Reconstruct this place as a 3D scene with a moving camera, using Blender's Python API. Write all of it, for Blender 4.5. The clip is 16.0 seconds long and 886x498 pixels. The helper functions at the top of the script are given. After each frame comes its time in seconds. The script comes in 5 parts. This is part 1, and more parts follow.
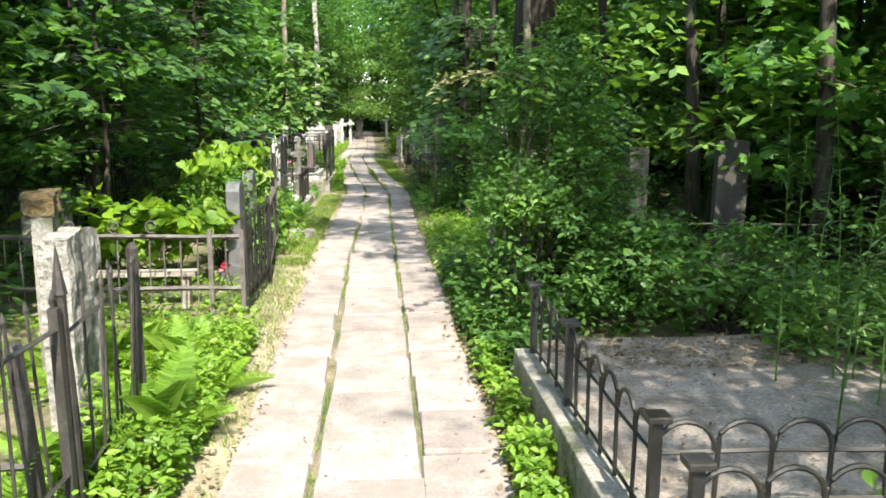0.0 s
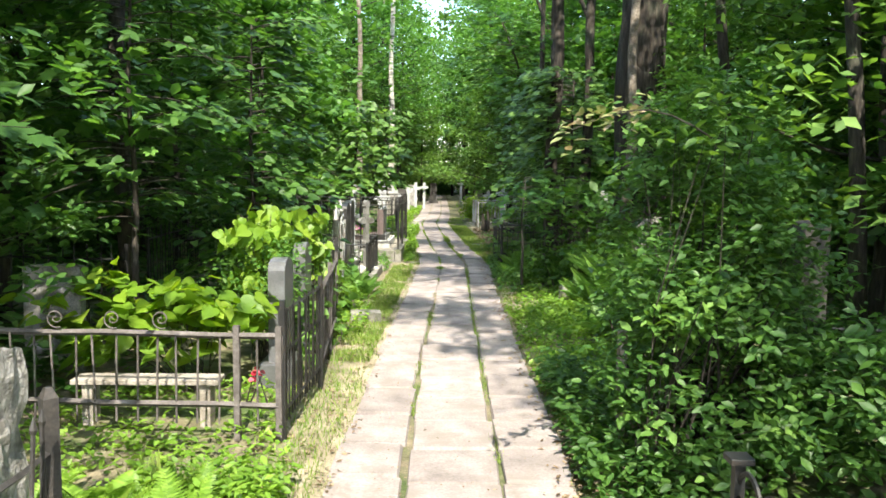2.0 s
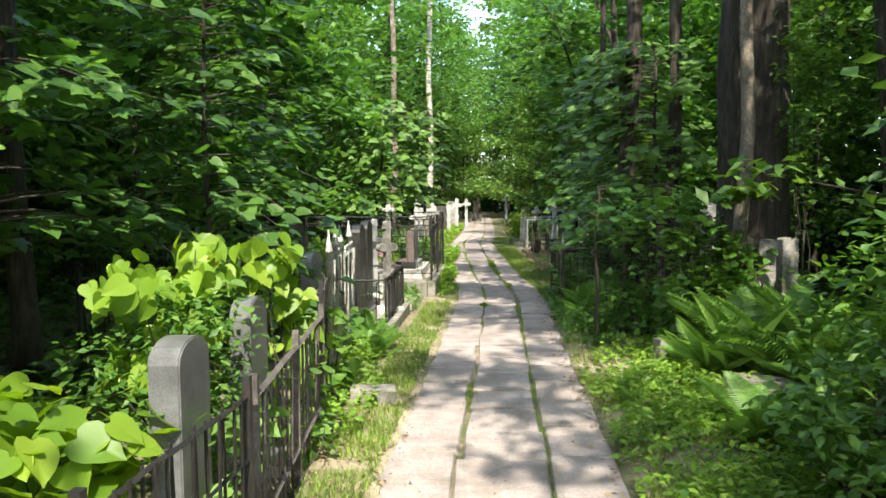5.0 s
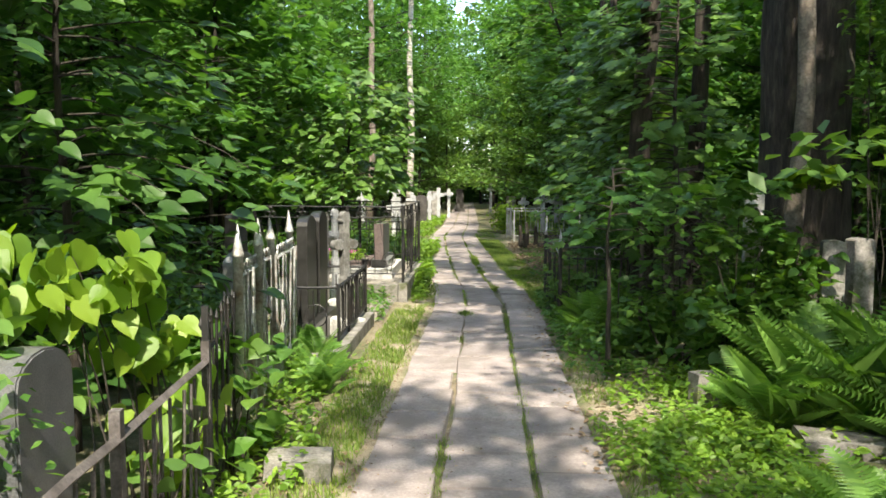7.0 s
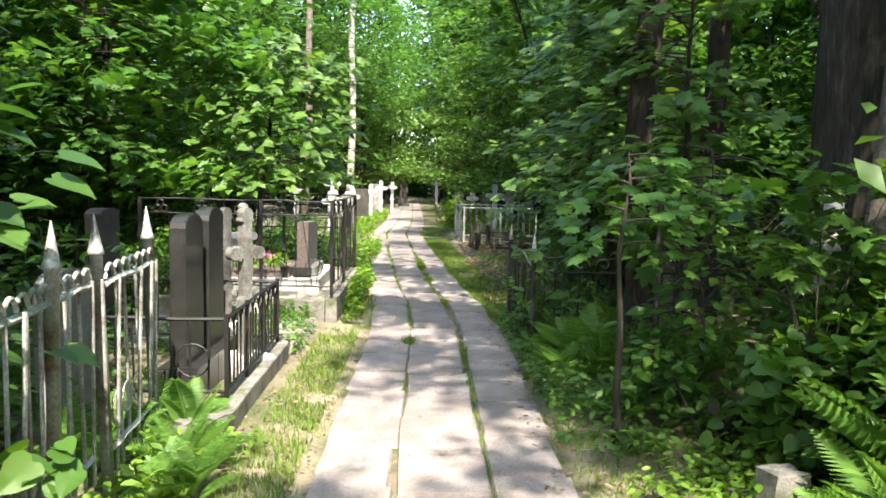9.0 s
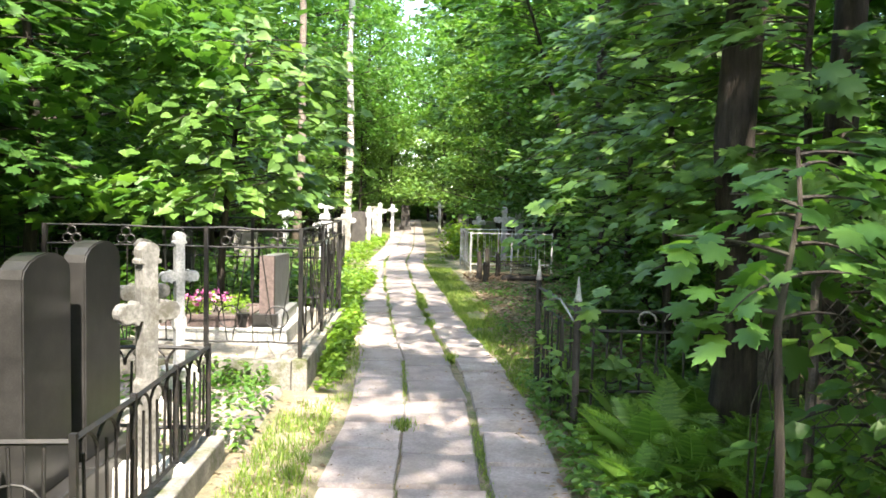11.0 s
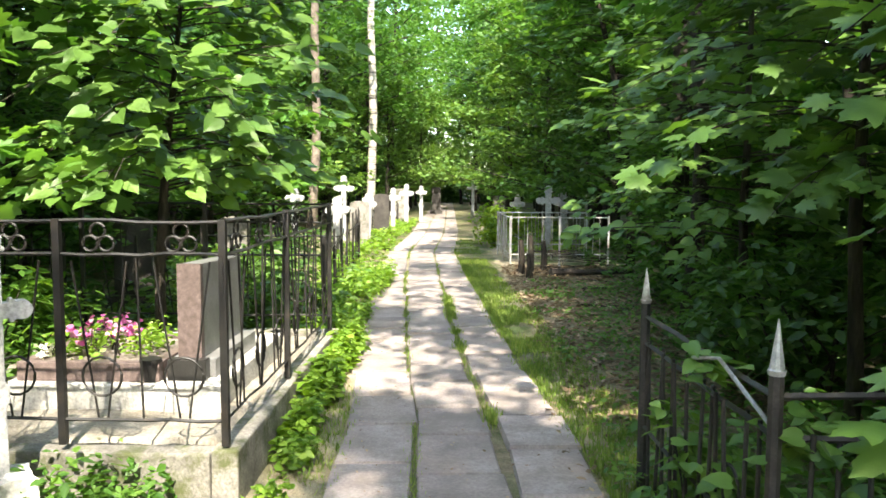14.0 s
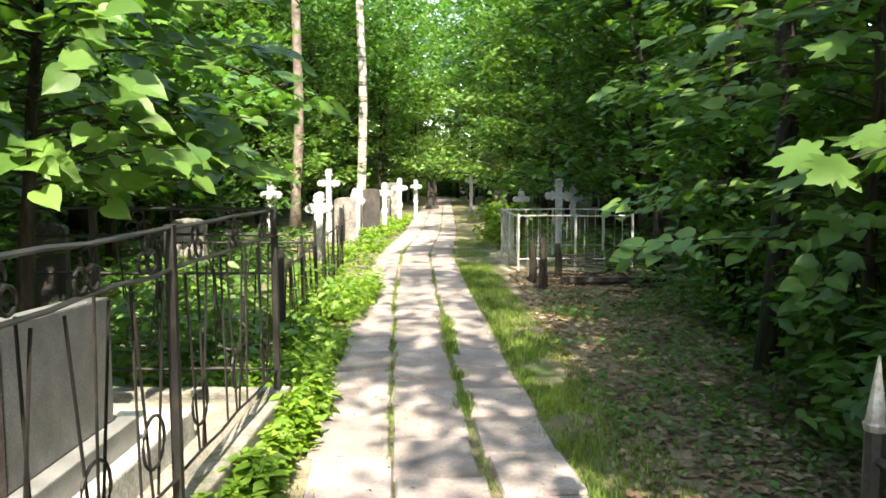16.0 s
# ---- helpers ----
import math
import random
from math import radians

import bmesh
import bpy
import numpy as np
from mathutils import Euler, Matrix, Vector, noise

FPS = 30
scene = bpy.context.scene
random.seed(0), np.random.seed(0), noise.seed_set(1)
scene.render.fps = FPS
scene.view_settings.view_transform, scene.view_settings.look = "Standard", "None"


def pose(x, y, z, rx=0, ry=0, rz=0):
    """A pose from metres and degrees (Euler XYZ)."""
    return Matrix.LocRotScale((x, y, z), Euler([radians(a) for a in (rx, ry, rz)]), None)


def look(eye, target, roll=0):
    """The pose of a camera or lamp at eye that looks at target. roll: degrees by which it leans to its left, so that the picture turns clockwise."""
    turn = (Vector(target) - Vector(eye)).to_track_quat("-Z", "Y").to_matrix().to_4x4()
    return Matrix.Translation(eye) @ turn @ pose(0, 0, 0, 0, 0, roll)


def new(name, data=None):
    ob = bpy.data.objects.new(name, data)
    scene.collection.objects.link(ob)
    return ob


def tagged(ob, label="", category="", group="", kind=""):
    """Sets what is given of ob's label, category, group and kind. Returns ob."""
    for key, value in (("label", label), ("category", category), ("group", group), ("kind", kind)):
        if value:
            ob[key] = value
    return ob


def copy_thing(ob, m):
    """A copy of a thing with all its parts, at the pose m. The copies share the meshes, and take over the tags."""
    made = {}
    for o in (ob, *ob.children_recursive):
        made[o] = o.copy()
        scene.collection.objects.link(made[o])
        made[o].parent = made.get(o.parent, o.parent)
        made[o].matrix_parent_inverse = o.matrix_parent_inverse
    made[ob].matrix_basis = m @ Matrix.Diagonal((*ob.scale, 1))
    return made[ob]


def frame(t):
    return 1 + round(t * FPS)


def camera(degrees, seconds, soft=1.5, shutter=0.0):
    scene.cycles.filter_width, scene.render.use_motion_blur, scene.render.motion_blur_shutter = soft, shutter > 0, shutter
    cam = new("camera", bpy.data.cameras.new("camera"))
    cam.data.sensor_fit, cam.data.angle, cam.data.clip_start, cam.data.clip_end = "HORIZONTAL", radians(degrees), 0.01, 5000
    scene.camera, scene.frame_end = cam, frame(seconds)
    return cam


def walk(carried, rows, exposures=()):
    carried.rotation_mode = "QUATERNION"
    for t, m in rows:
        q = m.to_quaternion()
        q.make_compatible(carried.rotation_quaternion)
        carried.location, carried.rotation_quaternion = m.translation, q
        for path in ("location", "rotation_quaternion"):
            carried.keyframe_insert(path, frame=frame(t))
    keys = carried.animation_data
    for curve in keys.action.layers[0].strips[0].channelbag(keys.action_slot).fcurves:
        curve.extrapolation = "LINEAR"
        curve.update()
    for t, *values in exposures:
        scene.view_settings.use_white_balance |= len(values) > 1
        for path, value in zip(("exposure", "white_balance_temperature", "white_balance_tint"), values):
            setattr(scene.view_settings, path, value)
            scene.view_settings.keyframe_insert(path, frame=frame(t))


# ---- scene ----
cam = camera(59.8, 16.0, 1.65)
METRES, EYE, TILT, LEAN, TURN = 15.0, 1.69, -1.78, 0.3, -5.0
ROWS = [
    (0.0, 0.0, 0.0, 0.0, 0.08, -8.35, -0.57),
    (0.5, -0.0033, 0.0238, 0.0018, 2.33, -6.07, -0.94),
    (1.0, -0.0096, 0.052, 0.0013, 3.48, -4.34, -1.16),
    (1.5, -0.0133, 0.0827, 0.0011, 4.42, -3.83, -1.24),
    (2.0, -0.0165, 0.1187, 0.001, 5.4, -3.71, -1.15),
    (2.5, -0.0213, 0.1498, 0.0022, 5.91, -3.56, -1.04),
    (3.0, -0.0223, 0.1808, 0.0033, 6.98, -3.31, -0.87),
    (3.5, -0.0263, 0.2159, 0.0025, 7.8, -2.82, -0.6),
    (4.0, -0.0284, 0.2515, 0.0019, 8.7, -2.44, -0.12),
    (6.5, -0.0438, 0.4007, 0.0023, 8.09, -2.85, -0.46),
    (7.0, -0.0446, 0.435, 0.0021, 7.48, -3.17, -0.63),
    (7.5, -0.049, 0.4693, 0.0033, 6.46, -3.59, -0.78),
    (8.0, -0.0512, 0.504, 0.0035, 5.63, -3.75, -1.06),
    (8.5, -0.0565, 0.5347, 0.0038, 4.37, -3.75, -1.35),
    (9.0, -0.06, 0.5687, 0.0035, 3.3, -3.51, -1.62),
    (11.5, -0.0713, 0.7267, 0.0067, 3.74, -1.38, -1.9),
    (12.0, -0.0733, 0.7528, 0.0065, 5.0, -1.02, -1.95),
    (12.5, -0.074, 0.779, 0.0067, 6.14, -0.97, -1.73),
    (13.0, -0.0745, 0.81, 0.007, 6.63, -1.65, -1.41),
    (13.5, -0.078, 0.8412, 0.0068, 6.11, -2.48, -1.15),
    (14.0, -0.0793, 0.8715, 0.0067, 6.04, -3.17, -0.83),
    (14.5, -0.0826, 0.9007, 0.0066, 5.96, -3.67, -0.68),
    (15.0, -0.0845, 0.9288, 0.0069, 6.09, -3.85, -0.47),
    (15.5, -0.0866, 0.959, 0.0084, 6.15, -3.96, -0.24),
    (16.0, -0.0923, 0.994, 0.0104, 5.77, -3.66, -0.41),
]
walk(cam, [(t, pose(0, 0, EYE, TILT, LEAN, TURN) @ pose(METRES * x, METRES * y, METRES * z, 90 + pitch, roll, yaw)) for t, x, y, z, yaw, pitch, roll in ROWS],
     exposures=[(0, 2.66, 6900, 5), (3.7, 2.62, 7000, 6), (7, 2.42, 7200, 7), (9, 2.86, 7000, 9), (11.3, 3.36, 7100, 11), (13.5, 3.2, 7200, 8), (16, 3.05, 7500, 8)])

# ---- world and sun ----
SUN_EL, SUN_AZ = radians(52), radians(173)     # azimuth clockwise from +y: behind the walker, to the right
world = bpy.data.worlds.new("sky")
scene.world = world
world.use_nodes = True
wt = world.node_tree
sky = wt.nodes.new("ShaderNodeTexSky")
sky.sky_type = "NISHITA"
sky.sun_disc = False
sky.sun_elevation = SUN_EL
sky.sun_rotation = SUN_AZ
wt.links.new(sky.outputs[0], wt.nodes["Background"].inputs[0])
wt.nodes["Background"].inputs[1].default_value = 0.15
SUN_DIR = Vector((math.sin(SUN_AZ) * math.cos(SUN_EL), math.cos(SUN_AZ) * math.cos(SUN_EL), math.sin(SUN_EL)))
sun_data = bpy.data.lights.new("sun", "SUN")
sun_data.energy, sun_data.angle, sun_data.color = 2.4, radians(0.55), (1.0, 0.95, 0.86)
sun = new("sun", sun_data)
sun.matrix_world = look(SUN_DIR * 60, (0, 0, 0))

# ---- materials ----
def material(name, build):
    m = bpy.data.materials.new(name)
    m.use_nodes = True
    nt = m.node_tree
    build(nt, nt.nodes["Principled BSDF"])
    return m


def node(nt, kind, **values):
    n = nt.nodes.new(kind)
    for k, v in values.items():
        n.inputs[k.replace("_", " ")].default_value = v
    return n


def ramp(nt, source, *stops):
    r = nt.nodes.new("ShaderNodeValToRGB")
    while len(r.color_ramp.elements) < len(stops):
        r.color_ramp.elements.new(0.5)
    for e, (p, c) in zip(r.color_ramp.elements, stops):
        e.position, e.color = p, (*c, 1)
    nt.links.new(source, r.inputs[0])
    return r.outputs[0]


def place(nt):
    return nt.nodes.new("ShaderNodeNewGeometry").outputs["Position"]


def noise_of(nt, scale, detail=6.0, vector=None, rough=0.6):
    n = node(nt, "ShaderNodeTexNoise", Scale=scale, Detail=detail, Roughness=rough)
    nt.links.new(vector or place(nt), n.inputs["Vector"])
    return n.outputs["Fac"]


def mixed(nt, kind, fac, a, b):
    n = nt.nodes.new("ShaderNodeMix")
    n.data_type, n.blend_type = "RGBA", kind
    for socket, v in ((n.inputs[0], fac), (n.inputs[6], a), (n.inputs[7], b)):
        if isinstance(v, (int, float)):
            socket.default_value = v
        elif isinstance(v, tuple):
            socket.default_value = (*v, 1)
        else:
            nt.links.new(v, socket)
    return n.outputs[2]


def bumped(nt, bsdf, height, strength, distance):
    b = node(nt, "ShaderNodeBump", Strength=strength, Distance=distance)
    nt.links.new(height, b.inputs["Height"])
    nt.links.new(b.outputs[0], bsdf.inputs["Normal"])


def rough_surface(name, dark, mid, light, scale=9.0, fine=70.0, roughness=0.9, bump=0.6, depth=0.006, metallic=0.0, spread=0.12, moss=None, gloss=0.5, grain=0.35):
    """Two scales of colour variation with grain and relief; pieces vary a little among themselves."""
    def build(nt, p):
        big = noise_of(nt, scale)
        small = noise_of(nt, fine, 8.0)
        c = ramp(nt, big, (0.3, dark), (0.52, mid), (0.75, light))
        g = ramp(nt, small, (0.3, (1 - 1.3 * grain,) * 3), (0.7, (1 + 0.7 * grain,) * 3))
        c = mixed(nt, "MULTIPLY", 1.0, c, g)
        info = nt.nodes.new("ShaderNodeObjectInfo")
        r = ramp(nt, info.outputs["Random"], (0.0, (1 - spread,) * 3), (1.0, (1 + spread,) * 3))
        c = mixed(nt, "MULTIPLY", 1.0, c, r)
        if moss:
            m = ramp(nt, noise_of(nt, scale * 0.6, 8.0, rough=0.75), (0.5, (0, 0, 0)), (0.62, (1, 1, 1)))
            c = mixed(nt, "MIX", m, c, moss)
        nt.links.new(c, p.inputs["Base Color"])
        p.inputs["Roughness"].default_value = roughness
        p.inputs["Metallic"].default_value = metallic
        p.inputs["Specular IOR Level"].default_value = gloss
        h = mixed(nt, "MIX", 0.5, big, small)
        bumped(nt, p, h, bump, depth)
    return material(name, build)


def leaf_surface(name, dark, mid, light, through_it, glow=0.45, roughness=0.45):
    """A thin leaf: gloss above, and light that passes through it; each leaf has its own green."""
    def build(nt, p):
        geo = nt.nodes.new("ShaderNodeNewGeometry")
        c = ramp(nt, geo.outputs["Random Per Island"], (0.0, dark), (0.55, mid), (1.0, light))
        c = mixed(nt, "MULTIPLY", 1.0, c, ramp(nt, noise_of(nt, 1.3, 3.0), (0.3, (0.7, 0.75, 0.7)), (0.7, (1.2, 1.15, 1.1))))
        nt.links.new(c, p.inputs["Base Color"])
        p.inputs["Roughness"].default_value = roughness
        p.inputs["Specular IOR Level"].default_value = 0.4
        bumped(nt, p, noise_of(nt, 160.0, 2.0), 0.25, 0.004)
        t = nt.nodes.new("ShaderNodeBsdfTranslucent")
        nt.links.new(mixed(nt, "MULTIPLY", 1.0, c, through_it), t.inputs["Color"])
        mix = nt.nodes.new("ShaderNodeMixShader")
        mix.inputs[0].default_value = glow
        nt.links.new(p.outputs[0], mix.inputs[1])
        nt.links.new(t.outputs[0], mix.inputs[2])
        nt.links.new(mix.outputs[0], nt.nodes["Material Output"].inputs["Surface"])
    return material(name, build)


def ground_build(nt, p):
    soil = ramp(nt, noise_of(nt, 5.0, 10.0, rough=0.7), (0.3, (0.09, 0.07, 0.045)), (0.5, (0.2, 0.16, 0.105)), (0.72, (0.34, 0.28, 0.2)))
    green = ramp(nt, noise_of(nt, 40.0, 6.0), (0.3, (0.03, 0.05, 0.012)), (0.7, (0.09, 0.13, 0.03)))
    where = ramp(nt, noise_of(nt, 1.6, 8.0, rough=0.7), (0.4, (0, 0, 0)), (0.6, (1, 1, 1)))
    verge = ramp(nt, noise_of(nt, 3.0, 8.0, rough=0.7), (0.35, (0.2, 0.155, 0.1)), (0.55, (0.37, 0.31, 0.22)), (0.75, (0.5, 0.43, 0.32)))
    c = mixed(nt, "MIX", where, soil, green)
    xyz = nt.nodes.new("ShaderNodeSeparateXYZ")
    nt.links.new(place(nt), xyz.inputs[0])
    side = nt.nodes.new("ShaderNodeMath")
    side.operation = "ABSOLUTE"
    nt.links.new(xyz.outputs[0], side.inputs[0])
    trodden = nt.nodes.new("ShaderNodeMapRange")
    for k, v in ((1, 0.85), (2, 1.25), (3, 0.8), (4, 0.0)):
        trodden.inputs[k].default_value = v
    nt.links.new(side.outputs[0], trodden.inputs[0])
    beside = nt.nodes.new("ShaderNodeMapRange")
    for k, v in ((1, 0.62), (2, 0.72), (3, 0.0), (4, 1.0)):
        beside.inputs[k].default_value = v
    nt.links.new(side.outputs[0], beside.inputs[0])
    bare = nt.nodes.new("ShaderNodeMath")
    bare.operation = "MULTIPLY"
    nt.links.new(trodden.outputs[0], bare.inputs[0])
    nt.links.new(beside.outputs[0], bare.inputs[1])
    c = mixed(nt, "MIX", bare.outputs[0], c, verge)
    grit = ramp(nt, noise_of(nt, 120.0, 8.0), (0.3, (0.6, 0.6, 0.6)), (0.7, (1.3, 1.3, 1.3)))
    nt.links.new(mixed(nt, "MULTIPLY", 1.0, c, grit), p.inputs["Base Color"])
    p.inputs["Roughness"].default_value = 1.0
    bumped(nt, p, noise_of(nt, 30.0, 10.0, rough=0.75), 0.9, 0.02)


def birch_build(nt, p):
    mp = node(nt, "ShaderNodeMapping", Scale=(1.0, 1.0, 5.0))
    nt.links.new(place(nt), mp.inputs["Vector"])
    band = noise_of(nt, 2.2, 6.0, mp.outputs[0], 0.7)
    nt.links.new(ramp(nt, band, (0.38, (0.05, 0.045, 0.04)), (0.48, (0.36, 0.33, 0.28)), (0.72, (0.52, 0.49, 0.44))), p.inputs["Base Color"])
    p.inputs["Roughness"].default_value = 0.8


def bark_build(nt, p):
    mp = node(nt, "ShaderNodeMapping", Scale=(1.0, 1.0, 0.16))
    nt.links.new(place(nt), mp.inputs["Vector"])
    ridge = noise_of(nt, 26.0, 8.0, mp.outputs[0], 0.7)
    c = ramp(nt, ridge, (0.38, (0.012, 0.009, 0.007)), (0.55, (0.042, 0.033, 0.026)), (0.75, (0.11, 0.088, 0.07)))
    lichen = ramp(nt, noise_of(nt, 3.0, 8.0), (0.55, (0, 0, 0)), (0.7, (0.5, 0.5, 0.5)))
    nt.links.new(mixed(nt, "MIX", lichen, c, (0.11, 0.12, 0.08)), p.inputs["Base Color"])
    p.inputs["Roughness"].default_value = 0.95
    bumped(nt, p, ridge, 1.0, 0.03)


GROUND = material("forest_ground", ground_build)
BIRCH = material("birch_bark", birch_build)
BARK = material("bark", bark_build)
CONCRETE = rough_surface("path_concrete", (0.18, 0.15, 0.143), (0.262, 0.222, 0.212), (0.335, 0.292, 0.28), 4.0, 60.0, 0.95, 0.7, 0.006, spread=0.16, grain=0.2, moss=(0.19, 0.16, 0.145))
KERB = rough_surface("kerb_concrete", (0.12, 0.112, 0.1), (0.21, 0.195, 0.175), (0.31, 0.29, 0.26), 7.0, 80.0, 0.95, 0.6, 0.006, moss=(0.07, 0.08, 0.03))
SAND = rough_surface("sand", (0.15, 0.125, 0.105), (0.26, 0.22, 0.195), (0.36, 0.315, 0.285), 6.0, 60.0, 1.0, 0.9, 0.02)
PALE_SAND = rough_surface("pale_sand", (0.19, 0.165, 0.13), (0.29, 0.26, 0.215), (0.38, 0.35, 0.3), 5.0, 70.0, 1.0, 0.8, 0.015)
STONE = rough_surface("weathered_stone", (0.12, 0.11, 0.1), (0.22, 0.205, 0.19), (0.34, 0.32, 0.3), 6.0, 60.0, 0.85, 0.7, 0.008, moss=(0.06, 0.065, 0.035))
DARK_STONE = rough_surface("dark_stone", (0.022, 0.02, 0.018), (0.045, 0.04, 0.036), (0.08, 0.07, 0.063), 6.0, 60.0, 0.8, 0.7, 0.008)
PALE_STONE = rough_surface("pale_stone", (0.34, 0.33, 0.31), (0.5, 0.49, 0.46), (0.62, 0.6, 0.57), 7.0, 50.0, 0.85, 0.7, 0.01)
SPLIT_STONE = rough_surface("split_stone", (0.12, 0.11, 0.1), (0.26, 0.245, 0.23), (0.42, 0.4, 0.38), 14.0, 36.0, 0.95, 1.0, 0.05)
CROSS_STONE = rough_surface("cross_stone", (0.09, 0.088, 0.082), (0.16, 0.155, 0.145), (0.25, 0.24, 0.225), 9.0, 60.0, 0.85, 0.6, 0.006, moss=(0.075, 0.07, 0.055))
PALE_CROSS = rough_surface("pale_cross_stone", (0.26, 0.265, 0.27), (0.36, 0.365, 0.37), (0.46, 0.465, 0.47), 9.0, 60.0, 0.7, 0.4, 0.004)
BLACK_GRANITE = rough_surface("black_granite", (0.018, 0.0175, 0.017), (0.028, 0.027, 0.026), (0.042, 0.04, 0.039), 12.0, 220.0, 0.3, 0.05, 0.001, spread=0.05, gloss=0.35)
GREY_GRANITE = rough_surface("grey_granite", (0.07, 0.072, 0.075), (0.1, 0.1, 0.105), (0.14, 0.14, 0.145), 9.0, 180.0, 0.28, 0.05, 0.001)
LIGHT_GRANITE = rough_surface("light_granite", (0.13, 0.13, 0.13), (0.18, 0.18, 0.18), (0.23, 0.23, 0.23), 9.0, 180.0, 0.35, 0.05, 0.001, gloss=0.35)
RED_GRANITE = rough_surface("red_granite", (0.07, 0.052, 0.048), (0.125, 0.092, 0.086), (0.2, 0.152, 0.142), 30.0, 200.0, 0.5, 0.3, 0.003)
BLACK_IRON = rough_surface("black_iron", (0.007, 0.0065, 0.0065), (0.012, 0.011, 0.0105), (0.034, 0.024, 0.018), 12.0, 120.0, 0.55, 0.4, 0.002)
DARK_IRON = rough_surface("dark_iron", (0.018, 0.016, 0.015), (0.035, 0.031, 0.029), (0.075, 0.062, 0.055), 12.0, 90.0, 0.65, 0.5, 0.003)
RUST_IRON = rough_surface("weathered_iron", (0.05, 0.04, 0.037), (0.1, 0.085, 0.08), (0.17, 0.15, 0.14), 10.0, 90.0, 0.75, 0.6, 0.003)
SILVER_PAINT = rough_surface("silver_paint", (0.16, 0.09, 0.05), (0.44, 0.44, 0.43), (0.56, 0.56, 0.55), 5.0, 60.0, 0.5, 0.5, 0.003, metallic=0.3)
OLD_WOOD = rough_surface("old_wood", (0.14, 0.12, 0.1), (0.27, 0.235, 0.2), (0.4, 0.36, 0.32), 8.0, 90.0, 0.9, 0.8, 0.006)
MOSS = rough_surface("ochre_moss", (0.05, 0.038, 0.024), (0.11, 0.075, 0.032), (0.2, 0.15, 0.085), 14.0, 60.0, 1.0, 1.0, 0.03)
LITTER = leaf_surface("dry_leaves", (0.09, 0.06, 0.036), (0.19, 0.13, 0.085), (0.34, 0.26, 0.18), (1.0, 0.9, 0.7), 0.15, 0.8)
MAPLE_LEAF = leaf_surface("maple_leaf", (0.045, 0.12, 0.025), (0.075, 0.185, 0.038), (0.125, 0.26, 0.055), (1.5, 1.5, 0.7))
DARK_LEAF = leaf_surface("shade_leaf", (0.035, 0.09, 0.02), (0.06, 0.14, 0.03), (0.1, 0.2, 0.045), (1.4, 1.5, 0.7), 0.45)
LIME_LEAF = leaf_surface("lime_leaf", (0.1, 0.2, 0.02), (0.17, 0.29, 0.03), (0.25, 0.36, 0.045), (1.4, 1.4, 0.45), 0.5)
LINDEN_LEAF = leaf_surface("linden_leaf", (0.065, 0.14, 0.03), (0.1, 0.2, 0.042), (0.16, 0.28, 0.07), (1.4, 1.4, 0.6), 0.42)
PALE_LEAF = leaf_surface("pale_leaf", (0.16, 0.2, 0.07), (0.26, 0.28, 0.13), (0.42, 0.3, 0.22), (1.2, 1.2, 0.8), 0.35)
BUSH_LEAF = leaf_surface("bush_leaf", (0.045, 0.12, 0.022), (0.08, 0.18, 0.032), (0.13, 0.24, 0.05), (1.5, 1.5, 0.6))
HERB_LEAF = leaf_surface("herb_leaf", (0.095, 0.19, 0.022), (0.16, 0.29, 0.038), (0.24, 0.37, 0.065), (1.4, 1.4, 0.5), 0.45)
FERN_LEAF = leaf_surface("fern_leaf", (0.07, 0.16, 0.03), (0.11, 0.23, 0.045), (0.17, 0.31, 0.065), (1.35, 1.4, 0.7), 0.45)
GRASS_LEAF = leaf_surface("grass_blade", (0.09, 0.16, 0.022), (0.15, 0.24, 0.04), (0.25, 0.31, 0.085), (1.3, 1.3, 0.6), 0.4, 0.6)
WILLOW_LEAF = leaf_surface("willow_leaf", (0.06, 0.12, 0.04), (0.1, 0.17, 0.06), (0.15, 0.23, 0.09), (1.3, 1.4, 0.8), 0.4)
LIGHT_BARK = rough_surface("light_bark", (0.07, 0.055, 0.045), (0.16, 0.13, 0.105), (0.27, 0.23, 0.19), 5.0, 40.0, 0.95, 1.0, 0.012)
PINK = leaf_surface("pink_petal", (0.36, 0.06, 0.24), (0.5, 0.13, 0.36), (0.62, 0.4, 0.52), (1.1, 0.9, 1.0), 0.4, 0.5)
RED = leaf_surface("red_petal", (0.5, 0.03, 0.06), (0.6, 0.05, 0.1), (0.65, 0.15, 0.2), (1.1, 0.9, 0.9), 0.4, 0.5)
WHITE_PETAL = leaf_surface("white_petal", (0.6, 0.6, 0.5), (0.7, 0.7, 0.62), (0.8, 0.8, 0.75), (1.0, 1.0, 0.9), 0.4, 0.5)

# ---- building helpers ----
def thing(name, x, y, z, rz, label, category, group="", kind=""):
    ob = new(name)
    ob.empty_display_size = 0.1
    ob.matrix_basis = pose(x, y, z, 0, 0, rz)
    return tagged(ob, label, category, group, kind)


def as_mesh(name, bm, mat, smooth=False):
    me = bpy.data.meshes.new(name)
    bm.to_mesh(me)
    bm.free()
    me.materials.append(mat)
    if smooth:
        me.shade_smooth()
    return me


def part(name, bm, mat, parent, label="", m=None, smooth=False):
    """One mesh object under a thing or under a part; bm may be a bmesh or a mesh shared by alike pieces."""
    me = bm if isinstance(bm, bpy.types.Mesh) else as_mesh(name, bm, mat, smooth)
    ob = new(name, me)
    ob.parent = parent
    if m is not None:
        ob.matrix_basis = m
    return tagged(ob, label)


